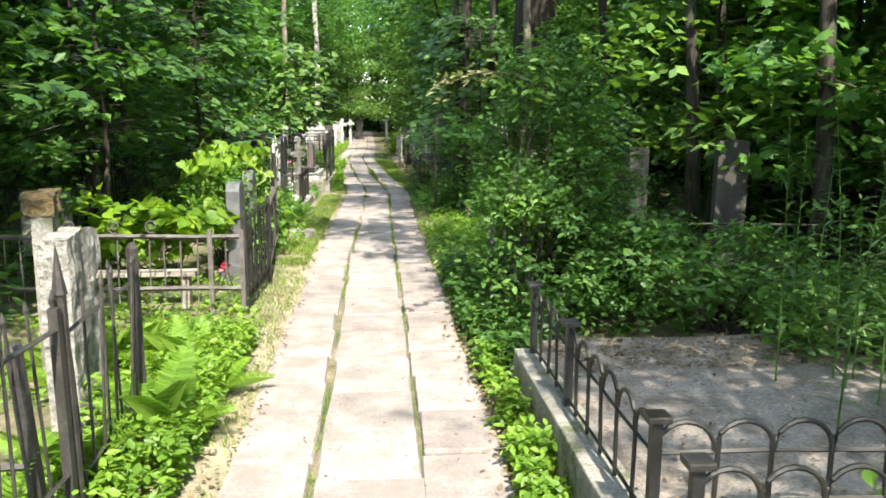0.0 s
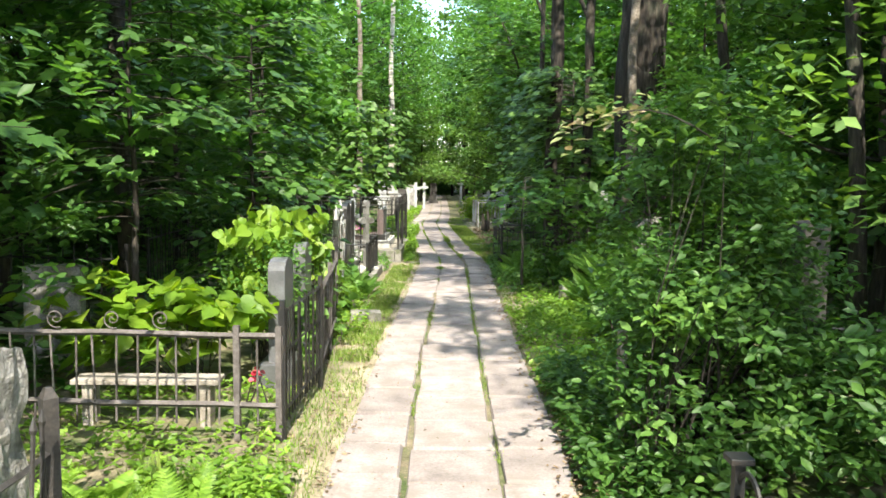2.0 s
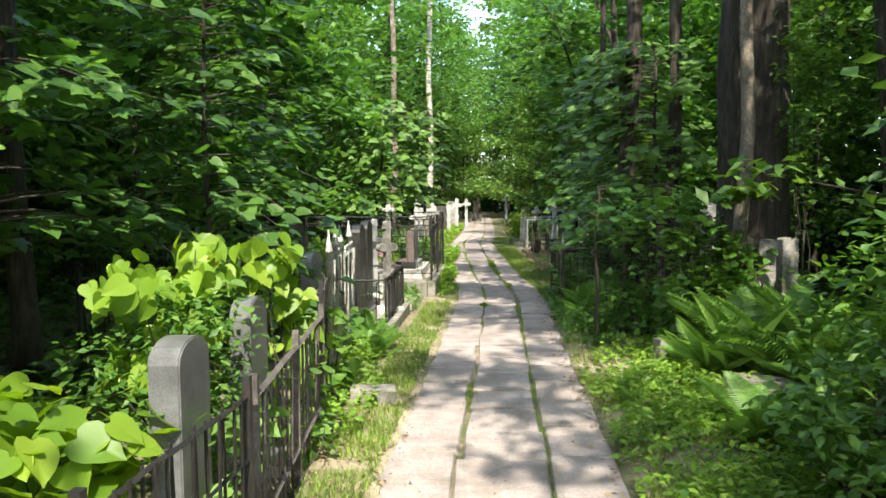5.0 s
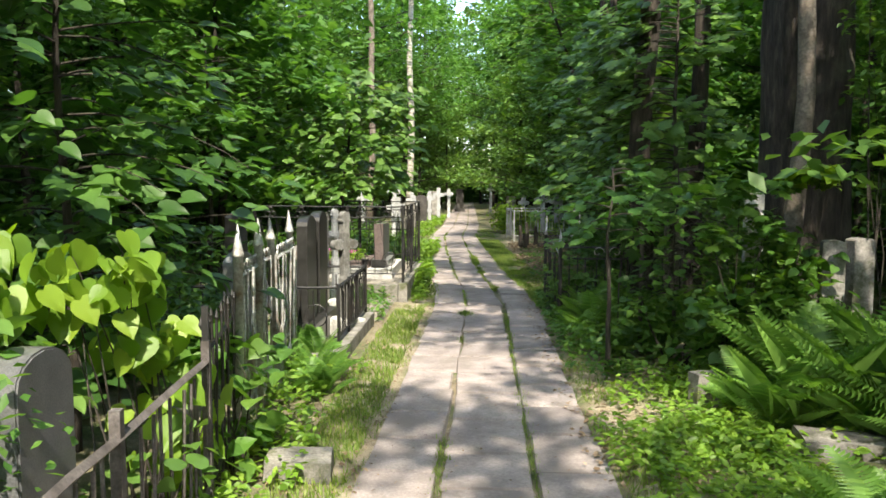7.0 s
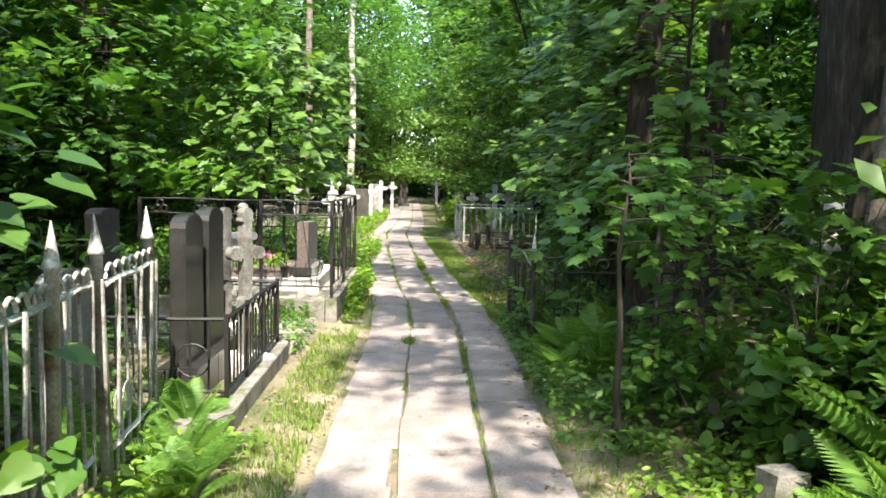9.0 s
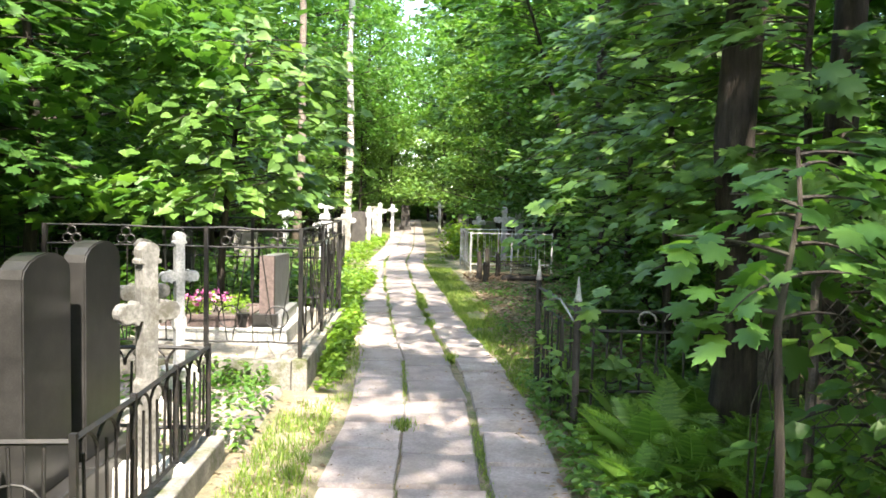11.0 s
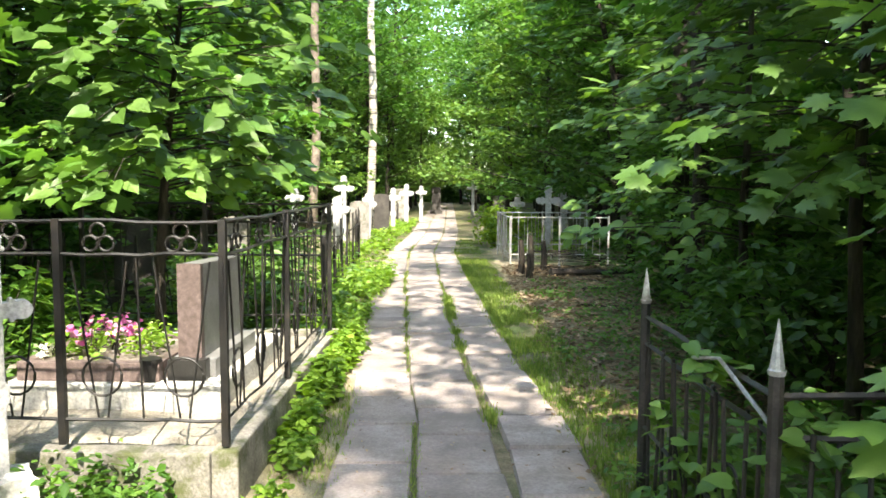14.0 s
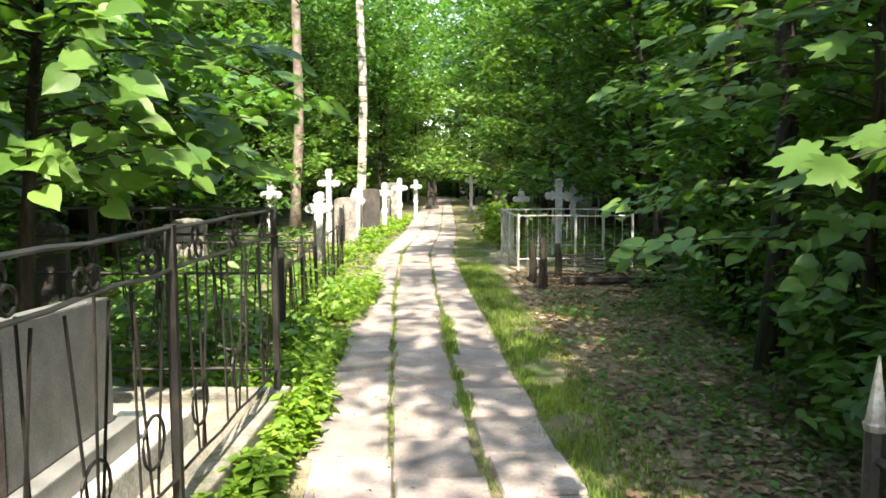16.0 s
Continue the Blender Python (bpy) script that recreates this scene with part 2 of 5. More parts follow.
def parts_of(ob, name):
    """The parts of that name under a thing, in order along it."""
    return sorted((c for c in ob.children if c.name.split(".")[0] == name), key=lambda c: c.matrix_basis.translation.x)


def box(x0, x1, y0, y1, z0, z1, bevel=0.0, bm=None, wear=0.0):
    bm = bm or bmesh.new()
    vs = [bm.verts.new((x, y, z)) for x in (x0, x1) for y in (y0, y1) for z in (z0, z1)]
    fs = [bm.faces.new([vs[i] for i in f]) for f in ((0, 1, 3, 2), (4, 6, 7, 5), (0, 4, 5, 1), (2, 3, 7, 6), (0, 2, 6, 4), (1, 5, 7, 3))]
    if wear:
        for v in vs:
            v.co += Vector((random.uniform(-wear, wear), random.uniform(-wear, wear), random.uniform(-wear, wear)))
    if bevel:
        es = {e for f in fs for e in f.edges}
        bmesh.ops.bevel(bm, geom=list(es), offset=bevel, segments=2, affect="EDGES", profile=0.6)
    return bm


def tube(points, radii, segs=6, bm=None, closed=False):
    """A round bar along points, of one radius or one for each point."""
    bm = bm or bmesh.new()
    pts = [Vector(p) for p in points]
    rr = radii if isinstance(radii, (list, tuple)) else [radii] * len(pts)
    rings = []
    n = len(pts)
    for i, p in enumerate(pts):
        a = pts[(i - 1) % n] if closed or i else p
        b = pts[(i + 1) % n] if closed or i < n - 1 else p
        d = (b - a).normalized()
        side = d.cross(Vector((0, 0, 1)) if abs(d.z) < 0.9 else Vector((1, 0, 0))).normalized()
        up = side.cross(d)
        rings.append([bm.verts.new(p + rr[i] * (math.cos(k) * side + math.sin(k) * up)) for k in (2 * math.pi * j / segs for j in range(segs))])
    pairs = list(zip(rings, rings[1:] + rings[:1] if closed else rings[1:]))
    for r0, r1 in pairs[: n if closed else n - 1]:
        for j in range(segs):
            bm.faces.new((r0[j], r0[(j + 1) % segs], r1[(j + 1) % segs], r1[j]))
    if not closed:
        bm.faces.new(rings[0][::-1])
        bm.faces.new(rings[-1])
    return bm


def arc(cx, cz, r, a0, a1, n=10, y=0.0):
    return [(cx + r * math.cos(radians(a0 + (a1 - a0) * i / n)), y, cz + r * math.sin(radians(a0 + (a1 - a0) * i / n))) for i in range(n + 1)]


def prism(outline, y0, y1, bevel=0.0):
    """A slab of the given outline in x and z, from y0 to y1."""
    bm = bmesh.new()
    a = [bm.verts.new((x, y0, z)) for x, z in outline]
    b = [bm.verts.new((x, y1, z)) for x, z in outline]
    bm.faces.new(a)
    bm.faces.new(b[::-1])
    n = len(a)
    for i in range(n):
        bm.faces.new((a[i], b[i], b[(i + 1) % n], a[(i + 1) % n]))
    bmesh.ops.recalc_face_normals(bm, faces=bm.faces)
    if bevel:
        es = [e for e in bm.edges if abs(e.verts[0].co.y - e.verts[1].co.y) < 1e-6]
        bmesh.ops.bevel(bm, geom=es, offset=bevel, segments=2, affect="EDGES")
    return bm


def chipped(bm, cuts, amount, scale=6.0):
    """Roughens a block: cut finer and pushed about by noise."""
    bmesh.ops.triangulate(bm, faces=bm.faces)
    bmesh.ops.subdivide_edges(bm, edges=bm.edges, cuts=cuts, use_grid_fill=True)
    for v in bm.verts:
        v.co += noise.noise_vector(v.co * scale) * amount + noise.noise_vector(v.co * scale * 3.1) * amount * 0.4
    return bm


# ---- leaves ----
def leaf_shape(kind):
    """Vertices and triangles of one leaf of length 1, stalk at the origin, lying along +y."""
    if kind == "oval":
        v = [(0, 0, 0), (-0.26, 0.4, 0.05), (-0.16, 0.78, 0.03), (0, 1, -0.06), (0.16, 0.78, 0.03), (0.26, 0.4, 0.05), (0, 0.5, -0.03)]
        f = [(6, i, (i + 1) % 6) for i in range(6)]
    elif kind == "small":
        v = [(0, 0, 0), (-0.27, 0.45, 0.05), (0, 1, -0.03), (0.27, 0.45, 0.05)]
        f = [(0, 2, 1), (0, 3, 2)]
    elif kind == "narrow":
        v = [(0, 0, 0), (-0.075, 0.3, 0.02), (-0.07, 0.65, 0.0), (0, 1, -0.12), (0.07, 0.65, 0.0), (0.075, 0.3, 0.02)]
        f = [(0, 1, 5), (1, 2, 5), (2, 4, 5), (2, 3, 4)]
    elif kind == "heart":
        half = [(-0.14, -0.06, 0.02), (-0.32, -0.02, 0.04), (-0.44, 0.18, 0.06), (-0.42, 0.42, 0.05), (-0.26, 0.72, 0.01), (-0.08, 0.92, -0.07)]
        v = [(0, 0.03, 0)] + half + [(0, 1.03, -0.13)] + [(-a, b, c) for a, b, c in half[::-1]] + [(0, 0.42, -0.03)]
        f = [(14, i, (i + 1) % 14) for i in range(14)]
    elif kind == "maple":
        half = [(-0.12, -0.02), (-0.3, -0.04), (-0.34, 0.06), (-0.28, 0.16), (-0.43, 0.21), (-0.58, 0.34), (-0.48, 0.4), (-0.35, 0.44), (-0.43, 0.57), (-0.45, 0.77), (-0.33, 0.7), (-0.19, 0.63), (-0.17, 0.8), (-0.08, 0.87)]
        tips = [(0, 0.05)] + half + [(0, 1.03)] + [(-x, y) for x, y in half[::-1]]
        v = [(x, y, -0.14 * abs(x) - 0.09 * y * y) for x, y in tips] + [(0, 0.35, 0.02)]
        f = [(30, i, (i + 1) % 30) for i in range(30)]
    elif kind == "blade":
        v = [(-0.06, 0, 0), (0.06, 0, 0), (-0.045, 0.55, 0.06), (0.045, 0.55, 0.06), (0, 1, 0.25)]
        f = [(0, 1, 3), (0, 3, 2), (2, 3, 4)]
    else:
        v, f = [], []
        for i in range(27):                                   # a fern frond: leaflets in pairs along an arched rib
            s = 0.1 + 0.88 * i / 27
            w = 0.25 * math.sin(math.pi * min(1, s * 0.85 + 0.12)) + 0.012
            z = 0.35 * s - 0.55 * s * s
            for q in (-1, 1):
                k = len(v)
                v += [(0, s, z), (q * w, s + 0.06, z - 0.035), (0, s + 0.024, z - 0.004), (q * w * 0.45, s + 0.046, z + 0.008), (q * w * 0.5, s + 0.016, z + 0.004)]
                f += [(k, k + 4, k + 2), (k + 4, k + 3, k + 2), (k + 4, k + 1, k + 3)]
        k = len(v)
        v += [(-0.006, 0, 0), (0.006, 0, 0), (0, 0.5, 0.035), (0, 1, -0.2)]
        f += [(k, k + 1, k + 2), (k + 2, k + 1, k + 3)]
    return np.array(v, float), np.array(f, int)


SHAPES = {k: leaf_shape(k) for k in ("oval", "small", "narrow", "heart", "maple", "blade", "fern")}
rng = np.random.default_rng(7)


def leaf_mesh(name, kind, at, ahead, up, size, mat):
    """One mesh of many leaves: where each stalk is, the way it points, its upper side and its length."""
    v, f = SHAPES[kind]
    n = len(at)
    y = ahead / np.linalg.norm(ahead, axis=1, keepdims=True)
    x = np.cross(y, up)
    x /= np.linalg.norm(x, axis=1, keepdims=True) + 1e-9
    z = np.cross(x, y)
    s = np.asarray(size).reshape(-1, 1, 1) * np.ones((n, 1, 1))
    co = at[:, None, :] + s * (v[None, :, 0, None] * x[:, None] + v[None, :, 1, None] * y[:, None] + v[None, :, 2, None] * z[:, None])
    tri = (f[None] + (np.arange(n) * len(v))[:, None, None]).reshape(-1)
    me = bpy.data.meshes.new(name)
    me.vertices.add(n * len(v))
    me.vertices.foreach_set("co", co.reshape(-1).astype(np.float32))
    me.loops.add(len(tri))
    me.loops.foreach_set("vertex_index", tri.astype(np.int32))
    me.polygons.add(len(tri) // 3)
    me.polygons.foreach_set("loop_start", np.arange(0, len(tri), 3, dtype=np.int32))
    me.update(calc_edges=True)
    if kind in ("heart", "maple", "oval"):
        me.shade_smooth()
    me.materials.append(mat)
    return me


def tossed(n, flat=0.6, droop=0.2):
    """Ways and upper sides for n leaves that lie more or less level."""
    a = rng.uniform(0, 2 * np.pi, n)
    ahead = np.stack([np.cos(a), np.sin(a), rng.normal(-droop, 0.35, n)], 1)
    up = np.stack([rng.normal(0, flat, n), rng.normal(0, flat, n), np.ones(n)], 1)
    return ahead, up

# ---- ground ----
def mid(y):
    """The middle of the path: nearly straight at first, then bending to the left and back."""
    return np.interp(y, (-20, 8, 12, 16, 17.6, 19, 20.5, 22.4, 24, 26, 28.7, 35, 53, 75), (-0.055, -0.055, -0.02, 0.015, -0.06, -0.2, -0.3, -0.41, -0.53, -0.62, -0.76, -0.66, -0.85, -1.1))


def lane(y):
    """Width of the middle row of slabs, from joint to joint."""
    return np.interp(y, (0, 9, 12, 16, 18, 20, 23, 60), (0.53, 0.53, 0.48, 0.465, 0.44, 0.45, 0.49, 0.49))


SIDE = 0.42                                                   # width of the outer rows


def rise(x, y):
    """Height of the ground: level under the path, uneven beside it."""
    d = max(0.0, abs(x - mid(y)) - 0.75)
    k = min(1.0, d / 0.6)
    h = -0.016 - 0.014 * (abs(x - mid(y)) < 0.66)
    return h + k * (0.03 * noise.noise((x * 1.1, y * 1.1, 0)) + 0.012 * noise.noise((x * 5, y * 5, 3)) + 0.02)


def build_ground():
    xs = sorted({*np.round(np.linspace(-5, 5, 91), 3), *(s * v for s in (-1, 1) for v in (5.5, 6.2, 7, 8, 10, 13, 18, 26, 40, 70, 130, 300))})
    ys = sorted({*np.round(np.linspace(-3, 32, 234), 3), *np.linspace(33, 70, 38), -4, -6, -9, -14, -22, -40, -80, -200, 80, 95, 120, 160, 240, 400})
    me = bpy.data.meshes.new("ground")
    vs = [(x, y, rise(x, y)) for y in ys for x in xs]
    n = len(xs)
    fs = [(j * n + i, j * n + i + 1, (j + 1) * n + i + 1, (j + 1) * n + i) for j in range(len(ys) - 1) for i in range(n - 1)]
    me.from_pydata(vs, [], fs)
    me.materials.append(GROUND)
    me.shade_smooth()
    tagged(new("ground", me), "bare forest soil with leaf litter and patches of low grass", "ground", kind="structure")


build_ground()

# ---- graves and fences ----
def fence(name, x0, y0, x1, y1, z, mat, label, posts=(0.0, 1.0), post_h=0.9, post_r=0.022, rails=(0.15, 0.8), rail_r=0.011, step=0.12,
          bar=(0.05, 0.85), bar_r=0.007, spear=0.0, tip=0.0, rings=(), arches=None, group="", lean=0.0, square=True, skip=()):
    """A railing from one point to another: local x runs along it."""
    length = math.hypot(x1 - x0, y1 - y0)
    ob = thing(name, x0, y0, z, math.degrees(math.atan2(y1 - y0, x1 - x0)), label, "fence", group)
    segs = 4 if square else 8
    ps = [(0, 0, 0), (0, 0, post_h)]
    rr = [post_r, post_r]
    if spear:
        ps += [(0, 0, post_h + 0.001), (0, 0, post_h + 0.02), (0, 0, post_h + spear)]
        rr += [post_r * 1.3, post_r * 1.12, 0.002]
    post = as_mesh("post", tube(ps, rr, segs if not spear else 8), mat)
    for s in posts:
        tilt = random.uniform(-1, 1) * lean
        part("post", post, mat, ob, m=pose(s * length, 0, 0, random.uniform(-1, 1) * lean, tilt, 45 if square else 0))
    for h in rails:
        part("rail", tube([(length * i / 6, random.uniform(-1, 1) * 0.004, h + (random.uniform(-1, 1) * 0.006 if 0 < i < 6 else 0)) for i in range(7)], rail_r, 4), mat, ob)
    if step:
        b0, b1 = bar
        ps, rr = [(0, 0, b0), (0, 0, b1)], [bar_r, bar_r]
        if tip:
            ps += [(0, 0, b1 + tip * 0.3), (0, 0, b1 + tip)]
            rr += [bar_r * 1.7, 0.001]
        piece = as_mesh("bar", tube(ps, rr, 6), mat)
        n = max(1, round(length / step))
        for i in range(n + 1):
            if i in skip:
                continue
            part("bar", piece, mat, ob, m=pose(length * i / n + random.uniform(-0.006, 0.006), 0, 0, random.uniform(-1.5, 1.5) * (1 + lean), random.uniform(-1.5, 1.5) * (1 + lean), 0))
    if arches:
        h, w = arches
        n = max(1, round(length / w))
        bow = as_mesh("arch", tube(arc(0, h, length / n / 2, 180, 0, 10), bar_r * 1.05, 6), mat)
        for i in range(n):
            part("arch", bow, mat, ob, m=pose((i + 0.5) * length / n, 0, 0))
    for s, h, r in rings:
        part("ring", tube(arc(s, h, r, 0, 345, 16), 0.006, 6, closed=True), mat, ob)
    return ob


def kerb(x0, x1, y0, y1, h, label):
    ob = thing("kerb", (x0 + x1) / 2, (y0 + y1) / 2, -0.05, 0, label, "kerb")
    a, b = (x1 - x0) / 2, (y1 - y0) / 2
    bm = box(-a, a, -b, b, 0, h + 0.05, 0.012)
    bmesh.ops.subdivide_edges(bm, edges=[e for e in bm.edges if e.calc_length() > 0.5], cuts=8)
    for v in bm.verts:
        v.co += noise.noise_vector(v.co * 4) * 0.006
    part("kerb_block", bm, KERB, ob)
    return ob


def rounded_top(w, h, rise_=0.0, n=8):
    """Outline of a tablet: straight sides and a bowed head."""
    r = rise_ or w / 2
    return [(-w / 2, 0)] + [(-w / 2 * math.cos(math.pi * i / n), h - r + r * math.sin(math.pi * i / n)) for i in range(n + 1)][::1] + [(w / 2, 0)]


def tablet(x, y, z, rz, w, d, h, mat, label, base=None, rise_=0.08, group=""):
    ob = thing("gravestone", x, y, z, rz, label, "gravestone", group)
    b = 0.0
    if base:
        bw, bd, b = base
        part("plinth", box(-bw / 2, bw / 2, -bd / 2, bd / 2, -0.04, b, 0.012), mat, ob)
    outline = [(px, pz + b) for px, pz in rounded_top(w, h - b, rise_)]
    part("slab", prism(outline[:: 1], -d / 2, d / 2, 0.006), mat, ob)
    return ob


def cross(x, y, z, rz, h, span, w, d, mat, label, foot=True, group="stone crosses by the path", drop=None):
    """A thick stone cross: every arm ends in a small collar and a round lobe, with a bulge low on the shaft."""
    ob = thing("grave_cross", x, y, z, rz, label, "cross", group)
    hw = w / 2
    drop = drop or span * 0.62

    def arm(length, side):
        r = hw * 1.28
        c = length - r
        half = [(hw, -hw), (c - 1.5 * hw, -hw), (c - 1.35 * hw, -1.5 * hw), (c - 0.95 * hw, -1.5 * hw), (c - 0.7 * hw, -r * 0.9)]
        lobe = [(c + r * math.cos(radians(a)), r * math.sin(radians(a))) for a in range(-75, 76, 25)]
        return [side(u, v) for u, v in half + lobe + [(u, -v) for u, v in half[::-1]]]

    ay = h - drop
    low = [(hw, -hw), (ay * 0.36, -hw), (ay * 0.39, -1.45 * hw), (ay * 0.47, -1.45 * hw), (ay * 0.5, -hw), (ay, -1.1 * hw)]
    outline = arm(drop, lambda u, v: (v, ay + u)) + arm(span / 2, lambda u, v: (u, ay - v))
    outline += [(-v, ay - u) for u, v in low] + [(v, ay - u) for u, v in low[::-1]]
    outline += arm(span / 2, lambda u, v: (-u, ay + v))
    part("cross_body", prism(outline, -d / 2, d / 2, min(0.008, hw * 0.12)), mat, ob)
    if foot:
        bm = box(-w * 1.9, w * 1.9, -d * 1.8, d * 1.8, -0.25, 0.12)
        part("foot", chipped(bm, 5, 0.02, 14), PALE_STONE, ob, "rough whitish stone foot")
    return ob


# plot by the start, to the right
kerb(0.83, 1.0, 1.3, 4.5, 0.26, "mossy concrete kerb round a sandy grave plot")
kerb(1.004, 3.6, 1.96, 2.1, 0.24, "concrete kerb across the front of a sandy plot")


def plot_bed(x0, x1, y0, y1, z, mat, label):
    bm = bmesh.new()
    bmesh.ops.create_grid(bm, x_segments=30, y_segments=30, size=0.5)
    for v in bm.verts:
        v.co.x, v.co.y = x0 + (v.co.x + 0.5) * (x1 - x0), y0 + (v.co.y + 0.5) * (y1 - y0)
        edge = min(v.co.x - x0, x1 - v.co.x, v.co.y - y0, y1 - v.co.y)
        v.co.z = z + 0.02 * noise.noise(v.co * 2.5) + 0.008 * noise.noise(v.co * 11) if edge > 1e-4 else -0.06
    ob = tagged(new("plot_bed", as_mesh("plot_bed", bm, mat, True)), label, "grave plot", kind="structure")
    return ob


plot_bed(0.98, 3.7, 2.1, 4.95, 0.2, SAND, "bare sandy bed of a grave plot with dry litter")
arch_style = dict(post_h=0.42, post_r=0.026, rails=(0.05, 0.3), rail_r=0.009, bar=(0.02, 0.36), bar_r=0.009, square=True)
for (ax, ay, bx, by, ps) in ((0.93, 2.38, 0.93, 4.4, (0.0, 0.58, 1.0)), (0.93, 2.38, 3.4, 2.3, (0.0, 1.0)), (0.93, 2.04, 3.3, 1.98, (0.0, 1.0))):
    n = max(1, round(math.hypot(bx - ax, by - ay) / 0.2))
    f = fence("arch_fence", ax, ay, bx, by, 0.25, BLACK_IRON, "low black iron fence of small arches on a kerb", posts=ps, step=math.hypot(bx - ax, by - ay) / n, arches=(0.31, 0.2), group="low arch fences", **arch_style)
    cap = as_mesh("cap", box(-0.042, 0.042, -0.042, 0.042, 0.42, 0.445, 0.006), BLACK_IRON)
    for post in parts_of(f, "post"):
        part("cap", cap, BLACK_IRON, post, m=pose(0, 0, 0, 0, 0, -45))

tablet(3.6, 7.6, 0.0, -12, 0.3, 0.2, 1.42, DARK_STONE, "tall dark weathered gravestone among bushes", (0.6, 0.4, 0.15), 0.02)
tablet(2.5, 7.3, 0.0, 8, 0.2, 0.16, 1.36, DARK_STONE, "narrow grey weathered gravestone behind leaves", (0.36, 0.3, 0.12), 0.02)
fence("iron_fence", 2.3, 6.7, 4.6, 6.5, 0.0, BLACK_IRON, "thin black iron fence in the undergrowth", posts=(0, 0.5, 1), post_h=0.75, rails=(0.15, 0.7), bar=(0.1, 0.7), step=0.14, post_r=0.018)

# spear fence and stone pillar to the left of the start
fence("spear_fence", -1.24, 1.4, -1.2, 2.91, 0.0, DARK_IRON, "grey weathered iron fence with thin bars", posts=(1.0,), post_h=0.96, post_r=0.026, rails=(0.3, 0.88), step=0.14, bar=(0.05, 0.98), tip=0.05, lean=1.0, group="weathered spear fences")
f = fence("spear_fence", -1.27, 2.72, -3.0, 2.6, 0.0, DARK_IRON, "grey iron fence with a leaning corner post", posts=(1.0,), post_h=0.85, post_r=0.03, rails=(0.42, 0.83), rail_r=0.014, step=0.15, bar=(0.05, 0.82), group="weathered spear fences")
part("post", tube([(0.0, -0.11, -0.05), (0.0, -0.07, 0.3), (0.0, 0.02, 0.87), (0.0, 0.022, 0.885)], [0.034, 0.034, 0.032, 0.022], 8), DARK_IRON, f, "thick leaning corner post")
f = fence("spear_fence", -1.2, 2.98, -1.24, 3.96, 0.0, DARK_IRON, "grey weathered iron fence with a spear-tipped post", posts=(0.0,), post_h=1.0, post_r=0.024, rails=(0.22, 0.84), step=0.11, bar=(0.05, 0.95), tip=0.05, spear=0.19, lean=1.0, group="weathered spear fences")
part("post", tube([(0.98, 0, 0), (0.98, 0, 1.0), (0.98, 0, 1.03)], [0.03, 0.03, 0.012], 4), DARK_IRON, f)


def stone_pillar():
    ob = thing("stone_pillar", -1.645, 4.0, 0.0, 0, "rough split granite pillar with a pale flat front", "pillar")
    bm = box(-0.08, 0.075, 0.0, 0.42, -0.05, 1.04)
    bmesh.ops.triangulate(bm, faces=bm.faces)
    bmesh.ops.subdivide_edges(bm, edges=bm.edges, cuts=11, use_grid_fill=True)
    for v in bm.verts:
        k = 0.2 if v.co.y < 0.001 else 0.9
        v.co += noise.noise_vector(v.co * 6) * 0.03 * k + noise.noise_vector(v.co * 19) * 0.02 * k
    part("shaft", bm, SPLIT_STONE, ob)
    ob = thing("old_monument", -1.95, 4.68, 0.0, 10, "grey stone monument with ochre moss on its head", "gravestone")
    part("shaft", chipped(box(-0.06, 0.06, -0.08, 0.08, -0.05, 1.1), 5, 0.01, 9), STONE, ob)
    part("head", chipped(box(-0.08, 0.075, -0.09, 0.09, 1.09, 1.22), 6, 0.025, 13), MOSS, ob, "mossy ochre head")


stone_pillar()

# plot with the grey stele
fence("bar_fence", -1.12, 6.43, -3.3, 6.5, 0.0, RUST_IRON, "brown-grey flat iron railing with thin bars", posts=(0.0, 0.12, 1.0), post_h=0.72, post_r=0.026, rails=(0.22, 0.66), rail_r=0.02, step=0.125, bar=(0.1, 0.66), bar_r=0.007, group="railings of the stele plot")
fence("bar_fence", -1.1, 6.45, -1.06, 7.6, 0.0, BLACK_IRON, "black iron side railing with close bars", posts=(0.0, 1.0), post_h=0.88, post_r=0.022, rails=(0.18, 0.55, 0.8), step=0.075, bar=(0.1, 0.82), bar_r=0.007, group="railings of the stele plot")
fence("bar_fence", -1.08, 7.75, -1.25, 9.75, 0.0, RUST_IRON, "weathered iron railing under vine leaves", posts=(0.0, 0.5, 1.0), post_h=0.85, post_r=0.024, rails=(0.2, 0.76), rail_r=0.018, step=0.1, bar=(0.08, 0.74), group="railings of the stele plot")
fence("bar_fence", -1.25, 9.75, -1.42, 10.65, 0.0, BLACK_IRON, "dark iron railing overgrown by leaves", posts=(0.0,), post_h=1.0, post_r=0.02, rails=(0.2, 0.8), step=0.1, bar=(0.08, 0.9), tip=0.05, group="railings of the stele plot")
tablet(-1.4, 7.78, 0.0, 90, 0.32, 0.13, 1.0, GREY_GRANITE, "grey granite stele with a bowed head", (0.46, 0.26, 0.2), 0.09)
tablet(-1.41, 8.72, 0.0, 90, 0.3, 0.11, 1.04, GREY_GRANITE, "brown-grey gravestone with a curved head", (0.44, 0.22, 0.15), 0.1)
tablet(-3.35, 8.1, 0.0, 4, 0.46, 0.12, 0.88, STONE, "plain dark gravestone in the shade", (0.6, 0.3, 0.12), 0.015)


